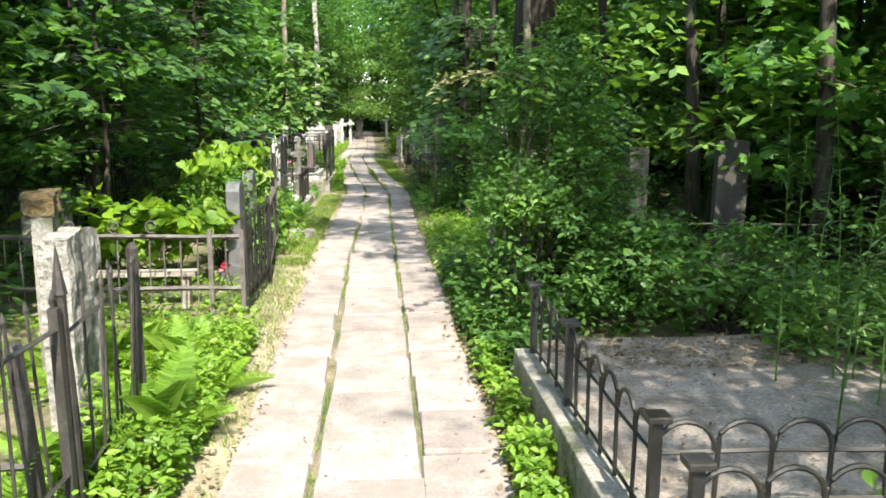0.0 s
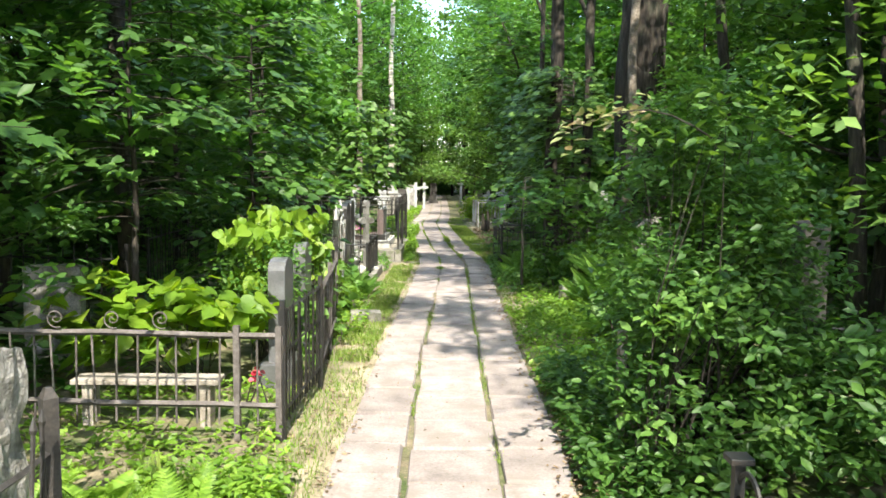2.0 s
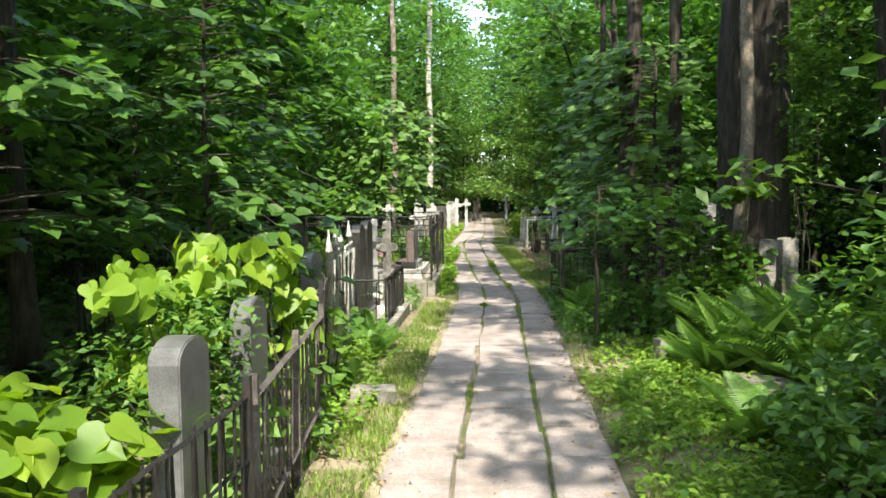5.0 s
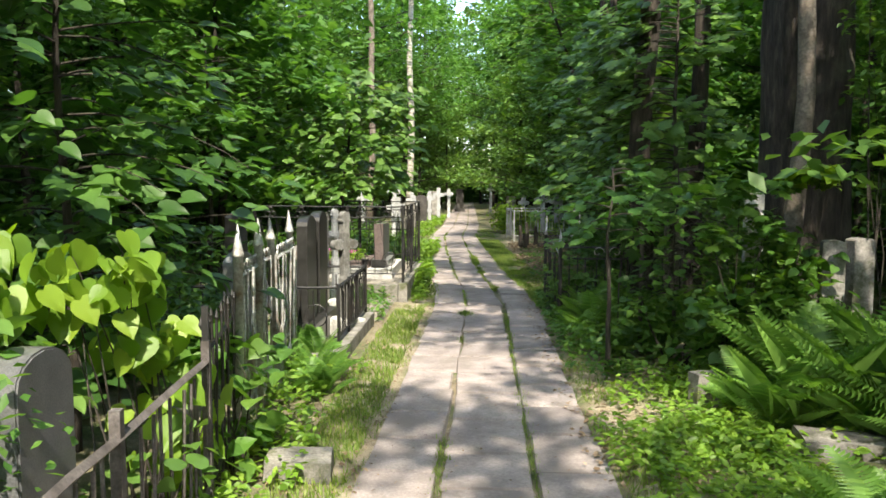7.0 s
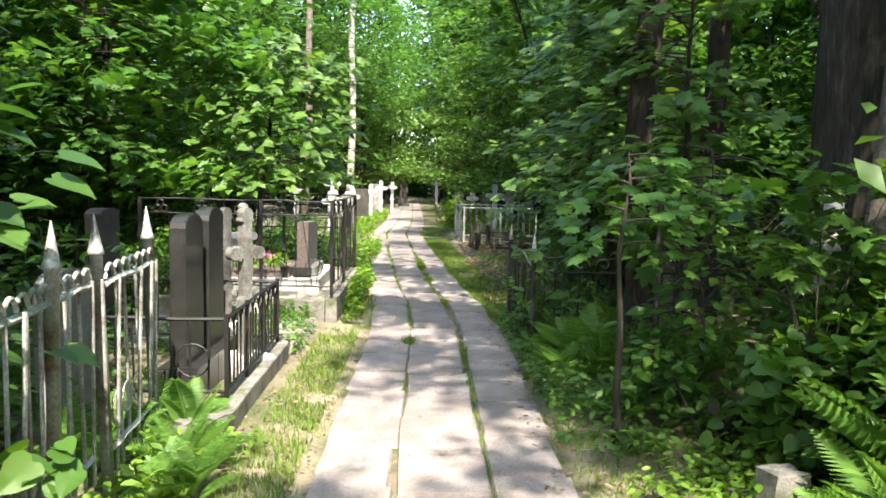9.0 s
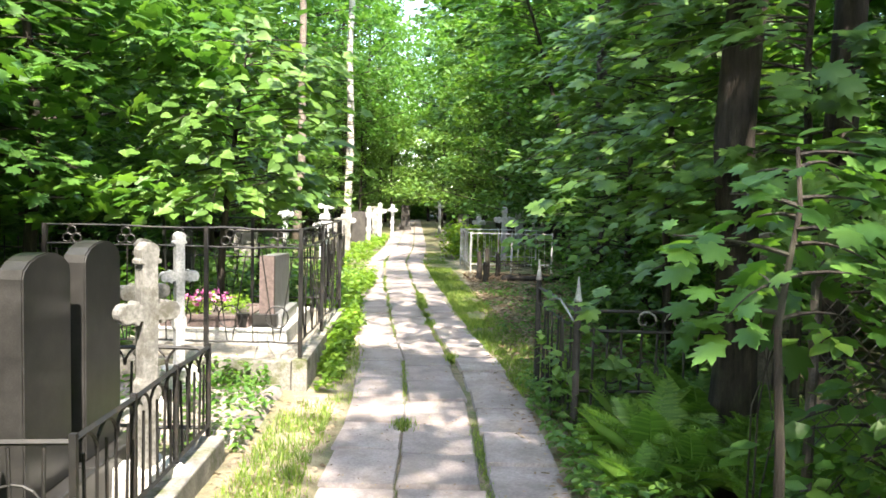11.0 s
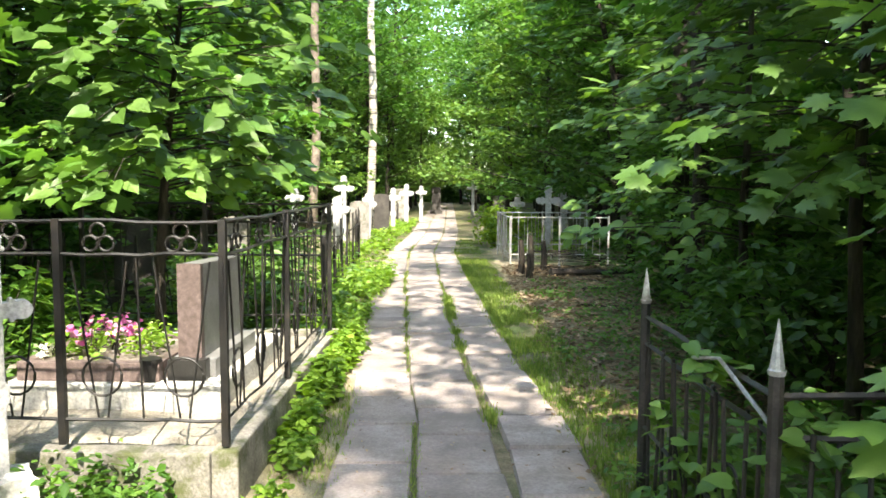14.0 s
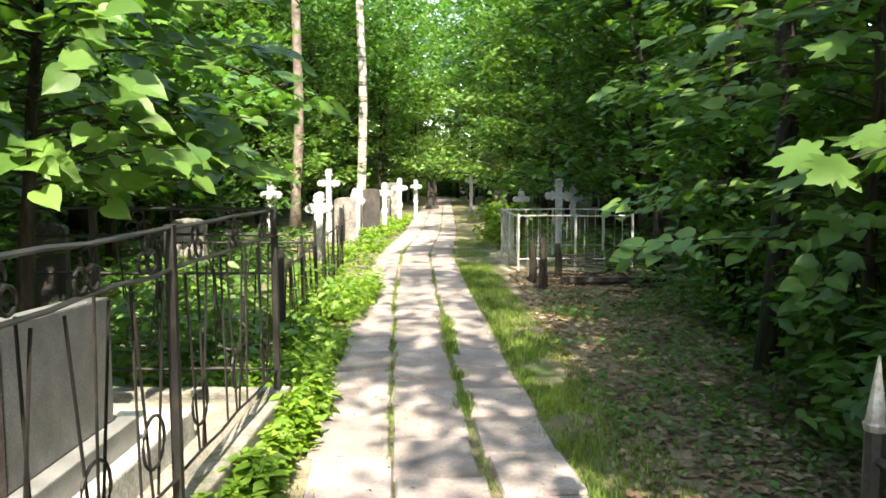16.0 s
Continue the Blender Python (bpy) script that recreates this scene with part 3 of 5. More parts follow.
def bench(x, y, rz, length, h):
    ob = thing("bench", x, y, 0, rz, "low weathered wooden plank bench inside the plot", "bench")
    part("seat", box(-length / 2, length / 2, -0.09, 0.09, h - 0.035, h, 0.006), OLD_WOOD, ob)
    leg = as_mesh("leg", box(-0.035, 0.035, -0.06, 0.06, -0.03, h - 0.036, 0.004), OLD_WOOD)
    for s in (-0.4, 0.4):
        part("leg", leg, OLD_WOOD, ob, m=pose(s * length, 0, 0))


bench(-2.05, 6.75, 2, 0.95, 0.31)


def scroll(x, y, z, s):
    ob = thing("iron_scroll", x, y, z, 0, "curled rusty iron scroll on the railing", "ornament")
    pts = [(s * 0.012 * a * math.cos(a), 0, s * 0.012 * a * math.sin(a) + 0.075) for a in (0.6 + 0.35 * i for i in range(32))]
    part("curl", tube(pts, 0.005, 5), RUST_IRON, ob)


for sx in (-2.15, -1.85, -2.5):
    scroll(sx, 6.455, 0.675, 0.45)

# silver spear fence
silver = dict(rails=(0.25, 1.0), rail_r=0.016, bar=(0.12, 1.02), bar_r=0.0085, square=False, lean=0.6)
SPEAR_POST = as_mesh("post", tube([(0, 0, -0.05), (0, 0, 1.12), (0, 0, 1.122), (0, 0, 1.135), (0, 0, 1.15), (0, 0, 1.165), (0, 0, 1.2), (0, 0, 1.3)], [0.026, 0.026, 0.033, 0.035, 0.03, 0.026, 0.02, 0.002], 12), SILVER_PAINT, True)


def silver_panel(ax, ay, bx, by, bars, ends, rings):
    """One panel with hoop-headed bars; ends: place along it and lean of each post."""
    length = math.hypot(bx - ax, by - ay)
    f = fence("silver_fence", ax, ay, bx, by, 0.0, SILVER_PAINT, "leaning silver-painted iron fence with spear posts and rust", posts=(), step=length / bars, arches=(1.02, length / bars), rings=rings, group="silver fence panels", **silver)
    for s, away, along in ends:
        part("post", SPEAR_POST, SILVER_PAINT, f, m=pose(s * length, 0, 0, -away, along, random.uniform(0, 360)))


oval_rings = ((0.13, 0.42, 0.07), (0.3, 0.42, 0.07), (0.48, 0.42, 0.07))
silver_panel(-1.404, 10.672, -1.495, 11.383, 7, ((0, -0.8, 0.5), (1, 0.3, 0.5)), oval_rings)
silver_panel(-1.5, 11.42, -1.54, 11.84, 4, (), ())
silver_panel(-1.5, 11.9, -1.58, 12.72, 7, ((0, 2.6, -2.0), (1, 1.2, -2.6)), oval_rings)
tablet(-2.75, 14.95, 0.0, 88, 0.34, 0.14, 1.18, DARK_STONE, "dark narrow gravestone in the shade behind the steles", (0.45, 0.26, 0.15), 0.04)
tablet(-1.98, 12.55, 0.0, 84, 0.36, 0.11, 0.98, LIGHT_GRANITE, "grey stone with a bowed head behind the silver fence", (0.5, 0.24, 0.2), 0.1)

# black steles and their fence
kerb(-1.36, -1.2, 12.68, 14.78, 0.13, "grey concrete kerb under the black fence")
kerb(-2.9, -1.364, 12.66, 12.8, 0.12, "concrete kerb closing the plot of the steles")
fence("black_fence", -1.29, 13.12, -1.29, 14.76, 0.13, BLACK_IRON, "black iron fence with arched bars on a kerb", posts=(0.0, 0.33, 0.66, 1.0), post_h=0.52, post_r=0.017, rails=(0.06, 0.5), rail_r=0.013, step=0.09, bar=(0.05, 0.42), arches=(0.4, 0.18), group="black fence of the steles")
fence("black_fence", -1.29, 13.12, -2.9, 13.1, 0.12, BLACK_IRON, "black iron fence with arched bars", posts=(1.0,), post_h=0.52, post_r=0.017, rails=(0.06, 0.5), step=0.11, bar=(0.05, 0.48), rings=((0.2, 0.25, 0.1),), group="black fence of the steles")
fence("black_fence", -1.29, 14.76, -2.9, 14.8, 0.12, BLACK_IRON, "black iron fence with arched bars", posts=(1.0,), post_h=0.52, post_r=0.017, rails=(0.06, 0.5), step=0.11, bar=(0.05, 0.42), arches=(0.4, 0.22), group="black fence of the steles")
tablet(-1.68, 13.66, 0.02, 90, 0.4, 0.1, 1.2, BLACK_GRANITE, "polished black granite stele with a bowed head", (0.54, 0.26, 0.22), 0.09, "black granite steles")
tablet(-1.68, 14.2, 0.02, 90, 0.4, 0.1, 1.22, BLACK_GRANITE, "polished black granite stele with a bowed head", (0.54, 0.26, 0.22), 0.09, "black granite steles")
cross(-1.413, 14.161, 0.05, 50, 1.19, 0.31, 0.075, 0.075, CROSS_STONE, "weathered grey stone cross with round lobed arms", drop=0.33)
cross(-1.84, 15.3, 0.05, 46, 1.14, 0.32, 0.075, 0.075, CROSS_STONE, "grey stone cross with round lobed arms", drop=0.33)
cross(-1.863, 16.072, 0.1, 38, 1.1, 0.28, 0.063, 0.063, PALE_CROSS, "silvery grey stone cross on a rough whitish foot", drop=0.32)

# plot with the tall black fence
kerb(-1.1, -0.98, 16.32, 19.12, 0.24, "pale concrete kerb under the tall black fence")
kerb(-3.0, -1.104, 16.33, 16.45, 0.22, "pale concrete kerb across the front of a plot")
kerb(-3.0, -1.104, 18.98, 19.1, 0.24, "pale concrete kerb closing a plot")
plot_bed(-3.0, -1.09, 16.4, 19.0, 0.22, PALE_SAND, "pale sunlit sand bed of a tended grave")
plot_bed(-2.8, -1.12, 14.95, 16.26, 0.08, SAND, "pale trodden sand beside the crosses")
tall = dict(post_h=0.98, post_r=0.022, rails=(0.11, 0.83, 0.97), rail_r=0.008, bar=(0.11, 0.83), bar_r=0.005, square=True, group="tall black fence panels")


def tall_fence(ax, ay, bx, by, posts, step=0.3):
    length = math.hypot(bx - ax, by - ay)
    rings = [(length * (i + 0.5) / max(1, round(length / 0.45)), 0.3, 0.085) for i in range(max(1, round(length / 0.45)))]
    rings += [(s + d, 0.9 + e, 0.032) for s, _, _ in rings[:] for d, e in ((-0.035, -0.025), (0.035, -0.025), (0, 0.03))]
    f = fence("tall_fence", ax, ay, bx, by, 0.25, BLACK_IRON, "tall thin black iron fence with rings on a kerb", posts=posts, step=step, rings=rings, **tall)
    for s, h, r in rings[: len(rings) // 4]:
        for q in (-1, 1):
            part("slanted_bar", tube([(s + q * 0.12, 0, 0.8), (s + q * 0.02, 0, 0.12)], 0.005, 5), BLACK_IRON, f)


tall_fence(-1.04, 16.36, -1.03, 17.53, (0.0, 1.0))
tall_fence(-1.03, 17.53, -1.03, 19.02, (1.0,))
tall_fence(-1.04, 16.36, -1.75, 16.36, (1.0,))
tall_fence(-1.75, 16.36, -2.95, 16.36, (1.0,))
tall_fence(-1.03, 19.02, -2.95, 19.02, (0.5, 1.0))


def tomb():
    base = thing("grave_platform", -1.8, 17.6, 0.19, 0, "pale concrete platform under the tended grave", "platform")
    part("platform", box(-0.56, 0.56, -0.66, 0.72, 0.0, 0.17, 0.012), PALE_STONE, base)
    ob = thing("tombstone", -1.44, 17.43, 0.361, 90, "red-grey granite tombstone with a sloped head on a stepped plinth", "gravestone")
    part("step", box(-0.34, 0.46, -0.13, 0.11, 0.0, 0.1, 0.006), LIGHT_GRANITE, ob)
    part("slab", prism([(-0.31, 0.102), (-0.31, 0.6), (0.4, 0.575), (0.4, 0.102)], -0.06, 0.06, 0.004), LIGHT_GRANITE, ob, "smooth grey granite slab")
    part("end_piece", prism([(-0.36, 0.102), (-0.36, 0.603), (-0.312, 0.6), (-0.312, 0.102)], -0.062, 0.062, 0.003), RED_GRANITE, ob, "rough red granite end")
    part("foot_stone", box(-0.42, -0.345, -0.1, 0.1, 0.0, 0.11, 0.005), BLACK_GRANITE, ob, "dark polished foot stone")
    bed = thing("flower_bed", -1.93, 17.38, 0.361, 0, "red granite bed edging filled with soil", "flower bed")
    for x0, x1, y0, y1 in ((-0.38, 0.36, -0.4, -0.34), (-0.38, 0.36, 0.34, 0.4), (-0.38, -0.32, -0.336, 0.336), (0.3, 0.36, -0.336, 0.336)):
        part("edging", box(x0, x1, y0, y1, 0.0, 0.1, 0.006), RED_GRANITE, bed)
    part("soil", box(-0.316, 0.296, -0.336, 0.336, 0.0, 0.075, 0.0), SAND, bed)


tomb()


def pot(x, y, z):
    ob = thing("flower_pot", x, y, z, 0, "small dark brown flower pot on the kerb", "pot")
    part("pot_body", tube([(0, 0, 0), (0, 0, 0.1), (0, 0, 0.101), (0, 0, 0.12)], [0.035, 0.05, 0.056, 0.056], 14), BLACK_IRON, ob)


pot(-1.62, 17.0, 0.361)

# right side, middle of the walk
def stone_block(x, y, rz, w, d, h, mat, label):
    ob = thing("stone_block", x, y, -0.03, rz, label, "stone block")
    part("block", chipped(box(-w / 2, w / 2, -d / 2, d / 2, 0, h + 0.03), 3, 0.012, 12), mat, ob)


stone_block(1.48, 11.85, 12, 0.17, 0.14, 0.22, KERB, "small pale concrete block in the herbs")
stone_block(2.05, 10.9, -8, 0.6, 0.3, 0.1, STONE, "flat grey grave slab under ferns")
stone_block(-1.02, 10.45, 8, 0.34, 0.26, 0.1, KERB, "flat pale stepping stone beside the path")
tablet(2.58, 12.45, 0.0, -14, 0.16, 0.14, 1.1, STONE, "grey stone stele among ferns", (0.2, 0.28, 0.2), 0.02)
tablet(2.77, 12.43, 0.0, 6, 0.16, 0.14, 1.12, STONE, "grey stone stele close beside another", (0.2, 0.28, 0.2), 0.02)
white = tablet(2.09, 12.75, 0.0, -3, 0.14, 0.08, 1.46, PALE_STONE, "narrow white sunlit stone with an oval picture", (0.3, 0.2, 0.2), 0.03)
part("oval_picture", prism([(0.04 * math.cos(a), 1.28 + 0.055 * math.sin(a)) for a in (2 * math.pi * i / 16 for i in range(16))], -0.047, -0.0405), DARK_STONE, parts_of(white, "slab")[0], "dark oval picture plate")
tablet(2.26, 15.75, 0.0, -10, 0.27, 0.12, 1.3, OLD_WOOD, "tall pale weathered board with a bowed head by the fence", None, 0.1)
tablet(0.95, 6.3, 0.0, 8, 0.05, 0.05, 0.75, OLD_WOOD, "short weathered grey wooden post", None, 0.01)


def mesh_panel(x0, y0, x1, y1, z0, h):
    length = math.hypot(x1 - x0, y1 - y0)
    ob = thing("wire_fence", x0, y0, 0, math.degrees(math.atan2(y1 - y0, x1 - x0)), "sagging rusty chain-link fence among branches", "fence")
    bm = bmesh.new()
    n = int(length / 0.07)
    for i in range(-int(h / 0.07), n):
        for q in (1, -1):
            a, b = i * 0.07, i * 0.07 + h
            a2, b2 = max(0, a), min(length, b)
            if b2 - a2 < 0.05:
                continue
            za, zb = z0 + (a2 - a), z0 + (b2 - a)
            tube([(a2, 0, za if q > 0 else z0 + h - (za - z0)), (b2, 0, zb if q > 0 else z0 + h - (zb - z0))], 0.0025, 3, bm)
    part("mesh", bm, RUST_IRON, ob)
    for s in (0, length):
        part("post", tube([(s, 0, -0.05), (s, 0, z0 + h + 0.05)], 0.02, 8), RUST_IRON, ob)


mesh_panel(1.35, 13.35, 2.4, 13.5, 0.55, 0.75)

# right spear fence
rs = dict(post_h=0.86, post_r=0.022, rails=(0.3, 0.68, 0.8), rail_r=0.011, step=0.1, bar=(0.05, 0.7), bar_r=0.008, square=False, lean=0.5)
f = fence("spear_fence", 0.85, 15.25, 2.4, 15.3, 0.0, DARK_IRON, "dark iron fence with pale spear-tipped posts and scrolls", posts=(0.0, 1.0), rings=((0.22, 0.42, 0.07), (0.45, 0.42, 0.07), (0.45, 0.75, 0.045), (0.9, 0.75, 0.045), (0.95, 0.42, 0.07)), group="spear fence by the maple", **rs)
f2 = fence("spear_fence", 0.85, 15.25, 0.8, 16.55, 0.0, DARK_IRON, "dark iron fence with pale spear-tipped posts", posts=(1.0,), rings=((0.3, 0.42, 0.07),), group="spear fence by the maple", **rs)
spike = as_mesh("spike", tube([(0, 0, 0.86), (0, 0, 0.875), (0, 0, 0.88), (0, 0, 1.02)], [0.023, 0.026, 0.021, 0.002], 10), SILVER_PAINT)
for post in parts_of(f, "post") + parts_of(f2, "post"):
    part("spike", spike, SILVER_PAINT, post, "pale spear tip")
for sx, q in ((0.42, 1), (0.62, -1), (1.05, 1), (1.25, -1)):
    curl = [(sx + q * (0.075 - 0.006 * i) * math.cos(0.55 * i), -0.012, 0.745 + (0.075 - 0.006 * i) * math.sin(0.55 * i)) for i in range(12)]
    part("scroll", tube(curl, 0.007, 6), SILVER_PAINT, f, "pale curled scroll between the rails")
part("brace", tube([(0, 0, 0.7), (0.3, 0.05, 0.84), (0.4, 0.1, 0.82)], 0.007, 6), SILVER_PAINT, f2, "bent pale brace")

# further graves
fence("cage_fence", 0.85, 26.0, 2.5, 26.1, 0.0, SILVER_PAINT, "silver-painted iron grave enclosure", posts=(0, 0.5, 1), post_h=0.85, post_r=0.02, rails=(0.2, 0.82), step=0.14, bar=(0.1, 0.82), bar_r=0.005, group="silver enclosure")
fence("cage_fence", 0.85, 26.0, 0.75, 28.2, 0.0, SILVER_PAINT, "silver-painted iron grave enclosure", posts=(0.5, 1), post_h=0.85, post_r=0.02, rails=(0.2, 0.82), step=0.14, bar=(0.1, 0.82), bar_r=0.005, group="silver enclosure")
fence("cage_fence", 0.75, 28.2, 2.5, 28.3, 0.0, SILVER_PAINT, "silver-painted iron grave enclosure", posts=(0.5, 1), post_h=0.85, post_r=0.02, rails=(0.2, 0.82), step=0.14, bar=(0.1, 0.82), bar_r=0.005, group="silver enclosure")


def stump(x, y, h, r):
    ob = thing("wooden_stake", x, y, -0.03, 0, "dark rotten wooden stake in the litter", "stake")
    part("stake", tube([(0, 0, 0), (0.01, 0, h * 0.5), (-0.01, 0.01, h)], [r * 1.2, r, r * 0.8], 7), BARK, ob)


for sx, sy, sh in ((1.12, 25.3, 0.6), (0.95, 25.0, 0.55), (1.35, 25.5, 0.5), (1.02, 24.4, 0.4)):
    stump(sx, sy, sh, 0.05)


def log(x, y, z, rz, length, r, label="dead branch lying in the leaf litter"):
    ob = thing("dead_branch", x, y, z, rz, label, "branch")
    n = 8
    part("stick", tube([(length * (i / n - 0.5), 0.04 * length * noise.noise((i * 0.7, x, y)), r * 0.5 + 0.03 * abs(noise.noise((i, y, x)))) for i in range(n + 1)], [r * (1.1 - 0.6 * i / n) for i in range(n + 1)], 6), BARK, ob)


log(2.0, 24.7, 0.03, 8, 1.3, 0.06, "dark fallen log on the leaf litter")
for i in range(26):
    log(random.uniform(1.15, 2.4), random.uniform(25.1, 25.9), random.uniform(0.0, 0.3), random.uniform(0, 180), random.uniform(0.4, 0.9), random.uniform(0.006, 0.014), "dry brown stick on a brush heap")
for i in range(12):
    log(random.uniform(0.9, 2.4), random.uniform(19.6, 25.5), 0.0, random.uniform(-40, 60), random.uniform(0.3, 0.8), random.uniform(0.008, 0.025))

for i, (x, y, h, s) in enumerate(((-2.75, 31.5, 1.55, 0.5), (-2.2, 27.2, 1.15, 0.42), (-2.45, 28.4, 1.1, 0.45), (-2.05, 30.4, 1.15, 0.4), (-1.75, 33.6, 1.25, 0.42), (-1.55, 36, 1.35, 0.45), (-1.3, 40, 1.3, 0.4), (-2.4, 34, 1.2, 0.45), (1.8, 28.8, 1.35, 0.5), (1.5, 33, 1.1, 0.4), (2.4, 31, 1.2, 0.42), (0.6, 45, 1.5, 0.5), (-3.4, 29, 1.3, 0.4), (3.0, 35, 1.3, 0.4))):
    cross(x, y, 0, random.uniform(-10, 10), h, s, 0.11, 0.09, PALE_CROSS, "pale weathered grave cross far along the path", False, "far grave crosses")
for i, (x, y, h) in enumerate(((-2.1, 29.3, 1.0), (-2.0, 33, 1.1), (-1.9, 38, 1.2), (-1.0, 48, 1.2), (1.3, 38, 1.0), (2.0, 42, 1.1), (-3.2, 24, 0.9), (-3.6, 21.5, 1.0))):
    tablet(x, y, 0, random.uniform(-15, 15), 0.4, 0.12, h, DARK_STONE if i % 2 else STONE, "grey gravestone further along the path", (0.55, 0.3, 0.15), 0.06, "far gravestones")
for (ax, ay, bx, by) in ((-1.35, 20.6, -1.55, 23.2), (-1.35, 20.6, -3.2, 20.6), (-1.55, 23.2, -3.4, 23.2), (-1.6, 23.8, -1.75, 26.5), (-2.0, 28, -2.2, 30), (-2.2, 32.5, -2.1, 34.5), (-2.0, 36.5, -1.9, 39), (0.9, 30, 0.8, 32.5)):
    fence("iron_fence", ax, ay, bx, by, 0.0, BLACK_IRON, "dark thin iron grave fence", posts=(0, 0.5, 1), post_h=random.uniform(0.7, 0.95), post_r=0.02, rails=(0.15, 0.68), step=random.uniform(0.16, 0.24), bar=(0.1, 0.7), bar_r=0.006, group="fences further along", lean=1.5)
for (ax, ay, bx, by) in ((-3.2, 9.2, -6.5, 9.6), (-3.0, 15.6, -6.5, 15.8), (-3.4, 19.6, -6, 19.8), (-3.9, 11.5, -4.2, 14.5)):
    fence("iron_fence", ax, ay, bx, by, 0.0, BLACK_IRON, "dark iron fence in deep shade", posts=(0, 0.5, 1), post_h=0.95, post_r=0.02, rails=(0.15, 0.8), step=0.14, bar=(0.1, 0.9), bar_r=0.007, tip=0.05, group="fences in the shade")

# ---- plants ----
def foliage(points, n, spread, flat):
    """n leaf places scattered round the given twig points."""
    k = rng.integers(0, len(points), n)
    return np.asarray(points)[k] + rng.normal(0, 1, (n, 3)) * np.array([spread, spread, spread * flat])


def tree_parts(ob, height, r, crown_z, crown_r, branches, leaves, kind, size, mat, bark, rise_=0.35, lean=0.0, twigs=7, low_limb=True):
    """Trunk with limbs, and a crown of leaves set on the twigs of those limbs."""
    h = height
    pts = [(lean * h * s * s + 0.02 * h * noise.noise((s * 3, h, r * 50)), 0.02 * h * noise.noise((s * 3, r * 70, h)), h * s - 0.08) for s in (i / 9 for i in range(10))]
    rad = [r * (1.25 if i == 0 else 1.0) * (1 - 0.8 * i / 9) for i in range(10)]
    bm = tube(pts, rad, 10)
    tips = []
    for b in range(branches):
        u = (b + random.random()) / branches
        z = crown_z + (h * 0.97 - crown_z) * u
        i = min(8, int(9 * z / h))
        f = 9 * z / h - i
        base = Vector(pts[i]).lerp(Vector(pts[i + 1]), f)
        az = b * 2.4 + random.uniform(-0.5, 0.5)
        length = crown_r * (1 - 0.55 * u ** 1.5) * random.uniform(0.7, 1.15)
        el = rise_ + 0.5 * u
        limb = [base + length * s * Vector((math.cos(az + 0.25 * s), math.sin(az + 0.25 * s), el * s ** 0.8 - 0.45 * el * s * s)) for s in (0, 0.25, 0.5, 0.75, 1.0)]
        lr = max(0.006, rad[i] * 0.35)
        tube(limb, [lr, lr * 0.8, lr * 0.6, lr * 0.4, lr * 0.2], 5, bm)
        for k in range(twigs):
            s = random.uniform(0.2, 1.0)
            q = limb[min(3, int(s * 4))].lerp(limb[min(3, int(s * 4)) + 1], s * 4 - min(3, int(s * 4)))
            off = Vector((random.gauss(0, 1), random.gauss(0, 1), random.gauss(0, 0.22))) * length * 0.22
            tips.append(tuple(q + off))
    part("trunk", bm, bark, ob, smooth=True)
    at = foliage(tips, leaves, crown_r * 0.11, 0.4)
    ahead, up = tossed(leaves, 0.5, 0.25)
    part("crown", leaf_mesh("crown", kind, at, ahead, up, size * rng.uniform(0.65, 1.25, leaves), mat), mat, ob)
    return ob


def bush(name, x, y, z, label, blobs, leaves, kind, size, mat, stems=6, clump=0.09, category="shrub", group="", droop=0.25, face=None):
    """A shrub: thin stems and many clumps of leaves in uneven masses; blobs: centre and half sizes, about the foot."""
    ob = thing(name, x, y, z, 0, label, category, group)
    pts = []
    w = np.array([a * b * c for _, (a, b, c) in blobs])
    for (c, hs), k in zip(blobs, np.maximum(8, (w / w.sum() * leaves / 28)).astype(int)):
        d = rng.normal(0, 1, (k, 3))
        d = d / np.linalg.norm(d, axis=1, keepdims=True) * rng.uniform(0.35, 1.08, (k, 1)) ** 0.6
        pts.append(np.array(c) + d * np.array(hs))
    pts = np.concatenate(pts)
    pts = pts[pts[:, 2] > 0.04]
    for i in range(stems):
        p = pts[rng.integers(0, len(pts))]
        foot = (random.uniform(-0.12, 0.12), random.uniform(-0.12, 0.12), -0.05)
        m = ((foot[0] + p[0]) / 2 + random.uniform(-0.1, 0.1), (foot[1] + p[1]) / 2, (foot[2] + p[2]) / 2 + 0.1)
        part("stem", tube([foot, m, tuple(p)], [0.013, 0.008, 0.003] if leaves > 1000 else [0.006, 0.004, 0.002], 5), BARK, ob)
    at = foliage(pts, leaves, clump, 0.7)
    at[:, 2] = np.maximum(at[:, 2], 0.02)
    ahead, up = tossed(leaves, 0.6, droop)
    out = at - np.array([0, 0, 0.3])
    up += 0.4 * out / (np.linalg.norm(out, axis=1, keepdims=True) + 0.01)
    if face:
        ahead[:, 2] -= 0.9
        up = np.array(face) + rng.normal(0, 0.5, (leaves, 3))
    part("leaves", leaf_mesh("leaves", kind, at, ahead, up, size * rng.uniform(0.6, 1.25, leaves), mat), mat, ob)
    return ob


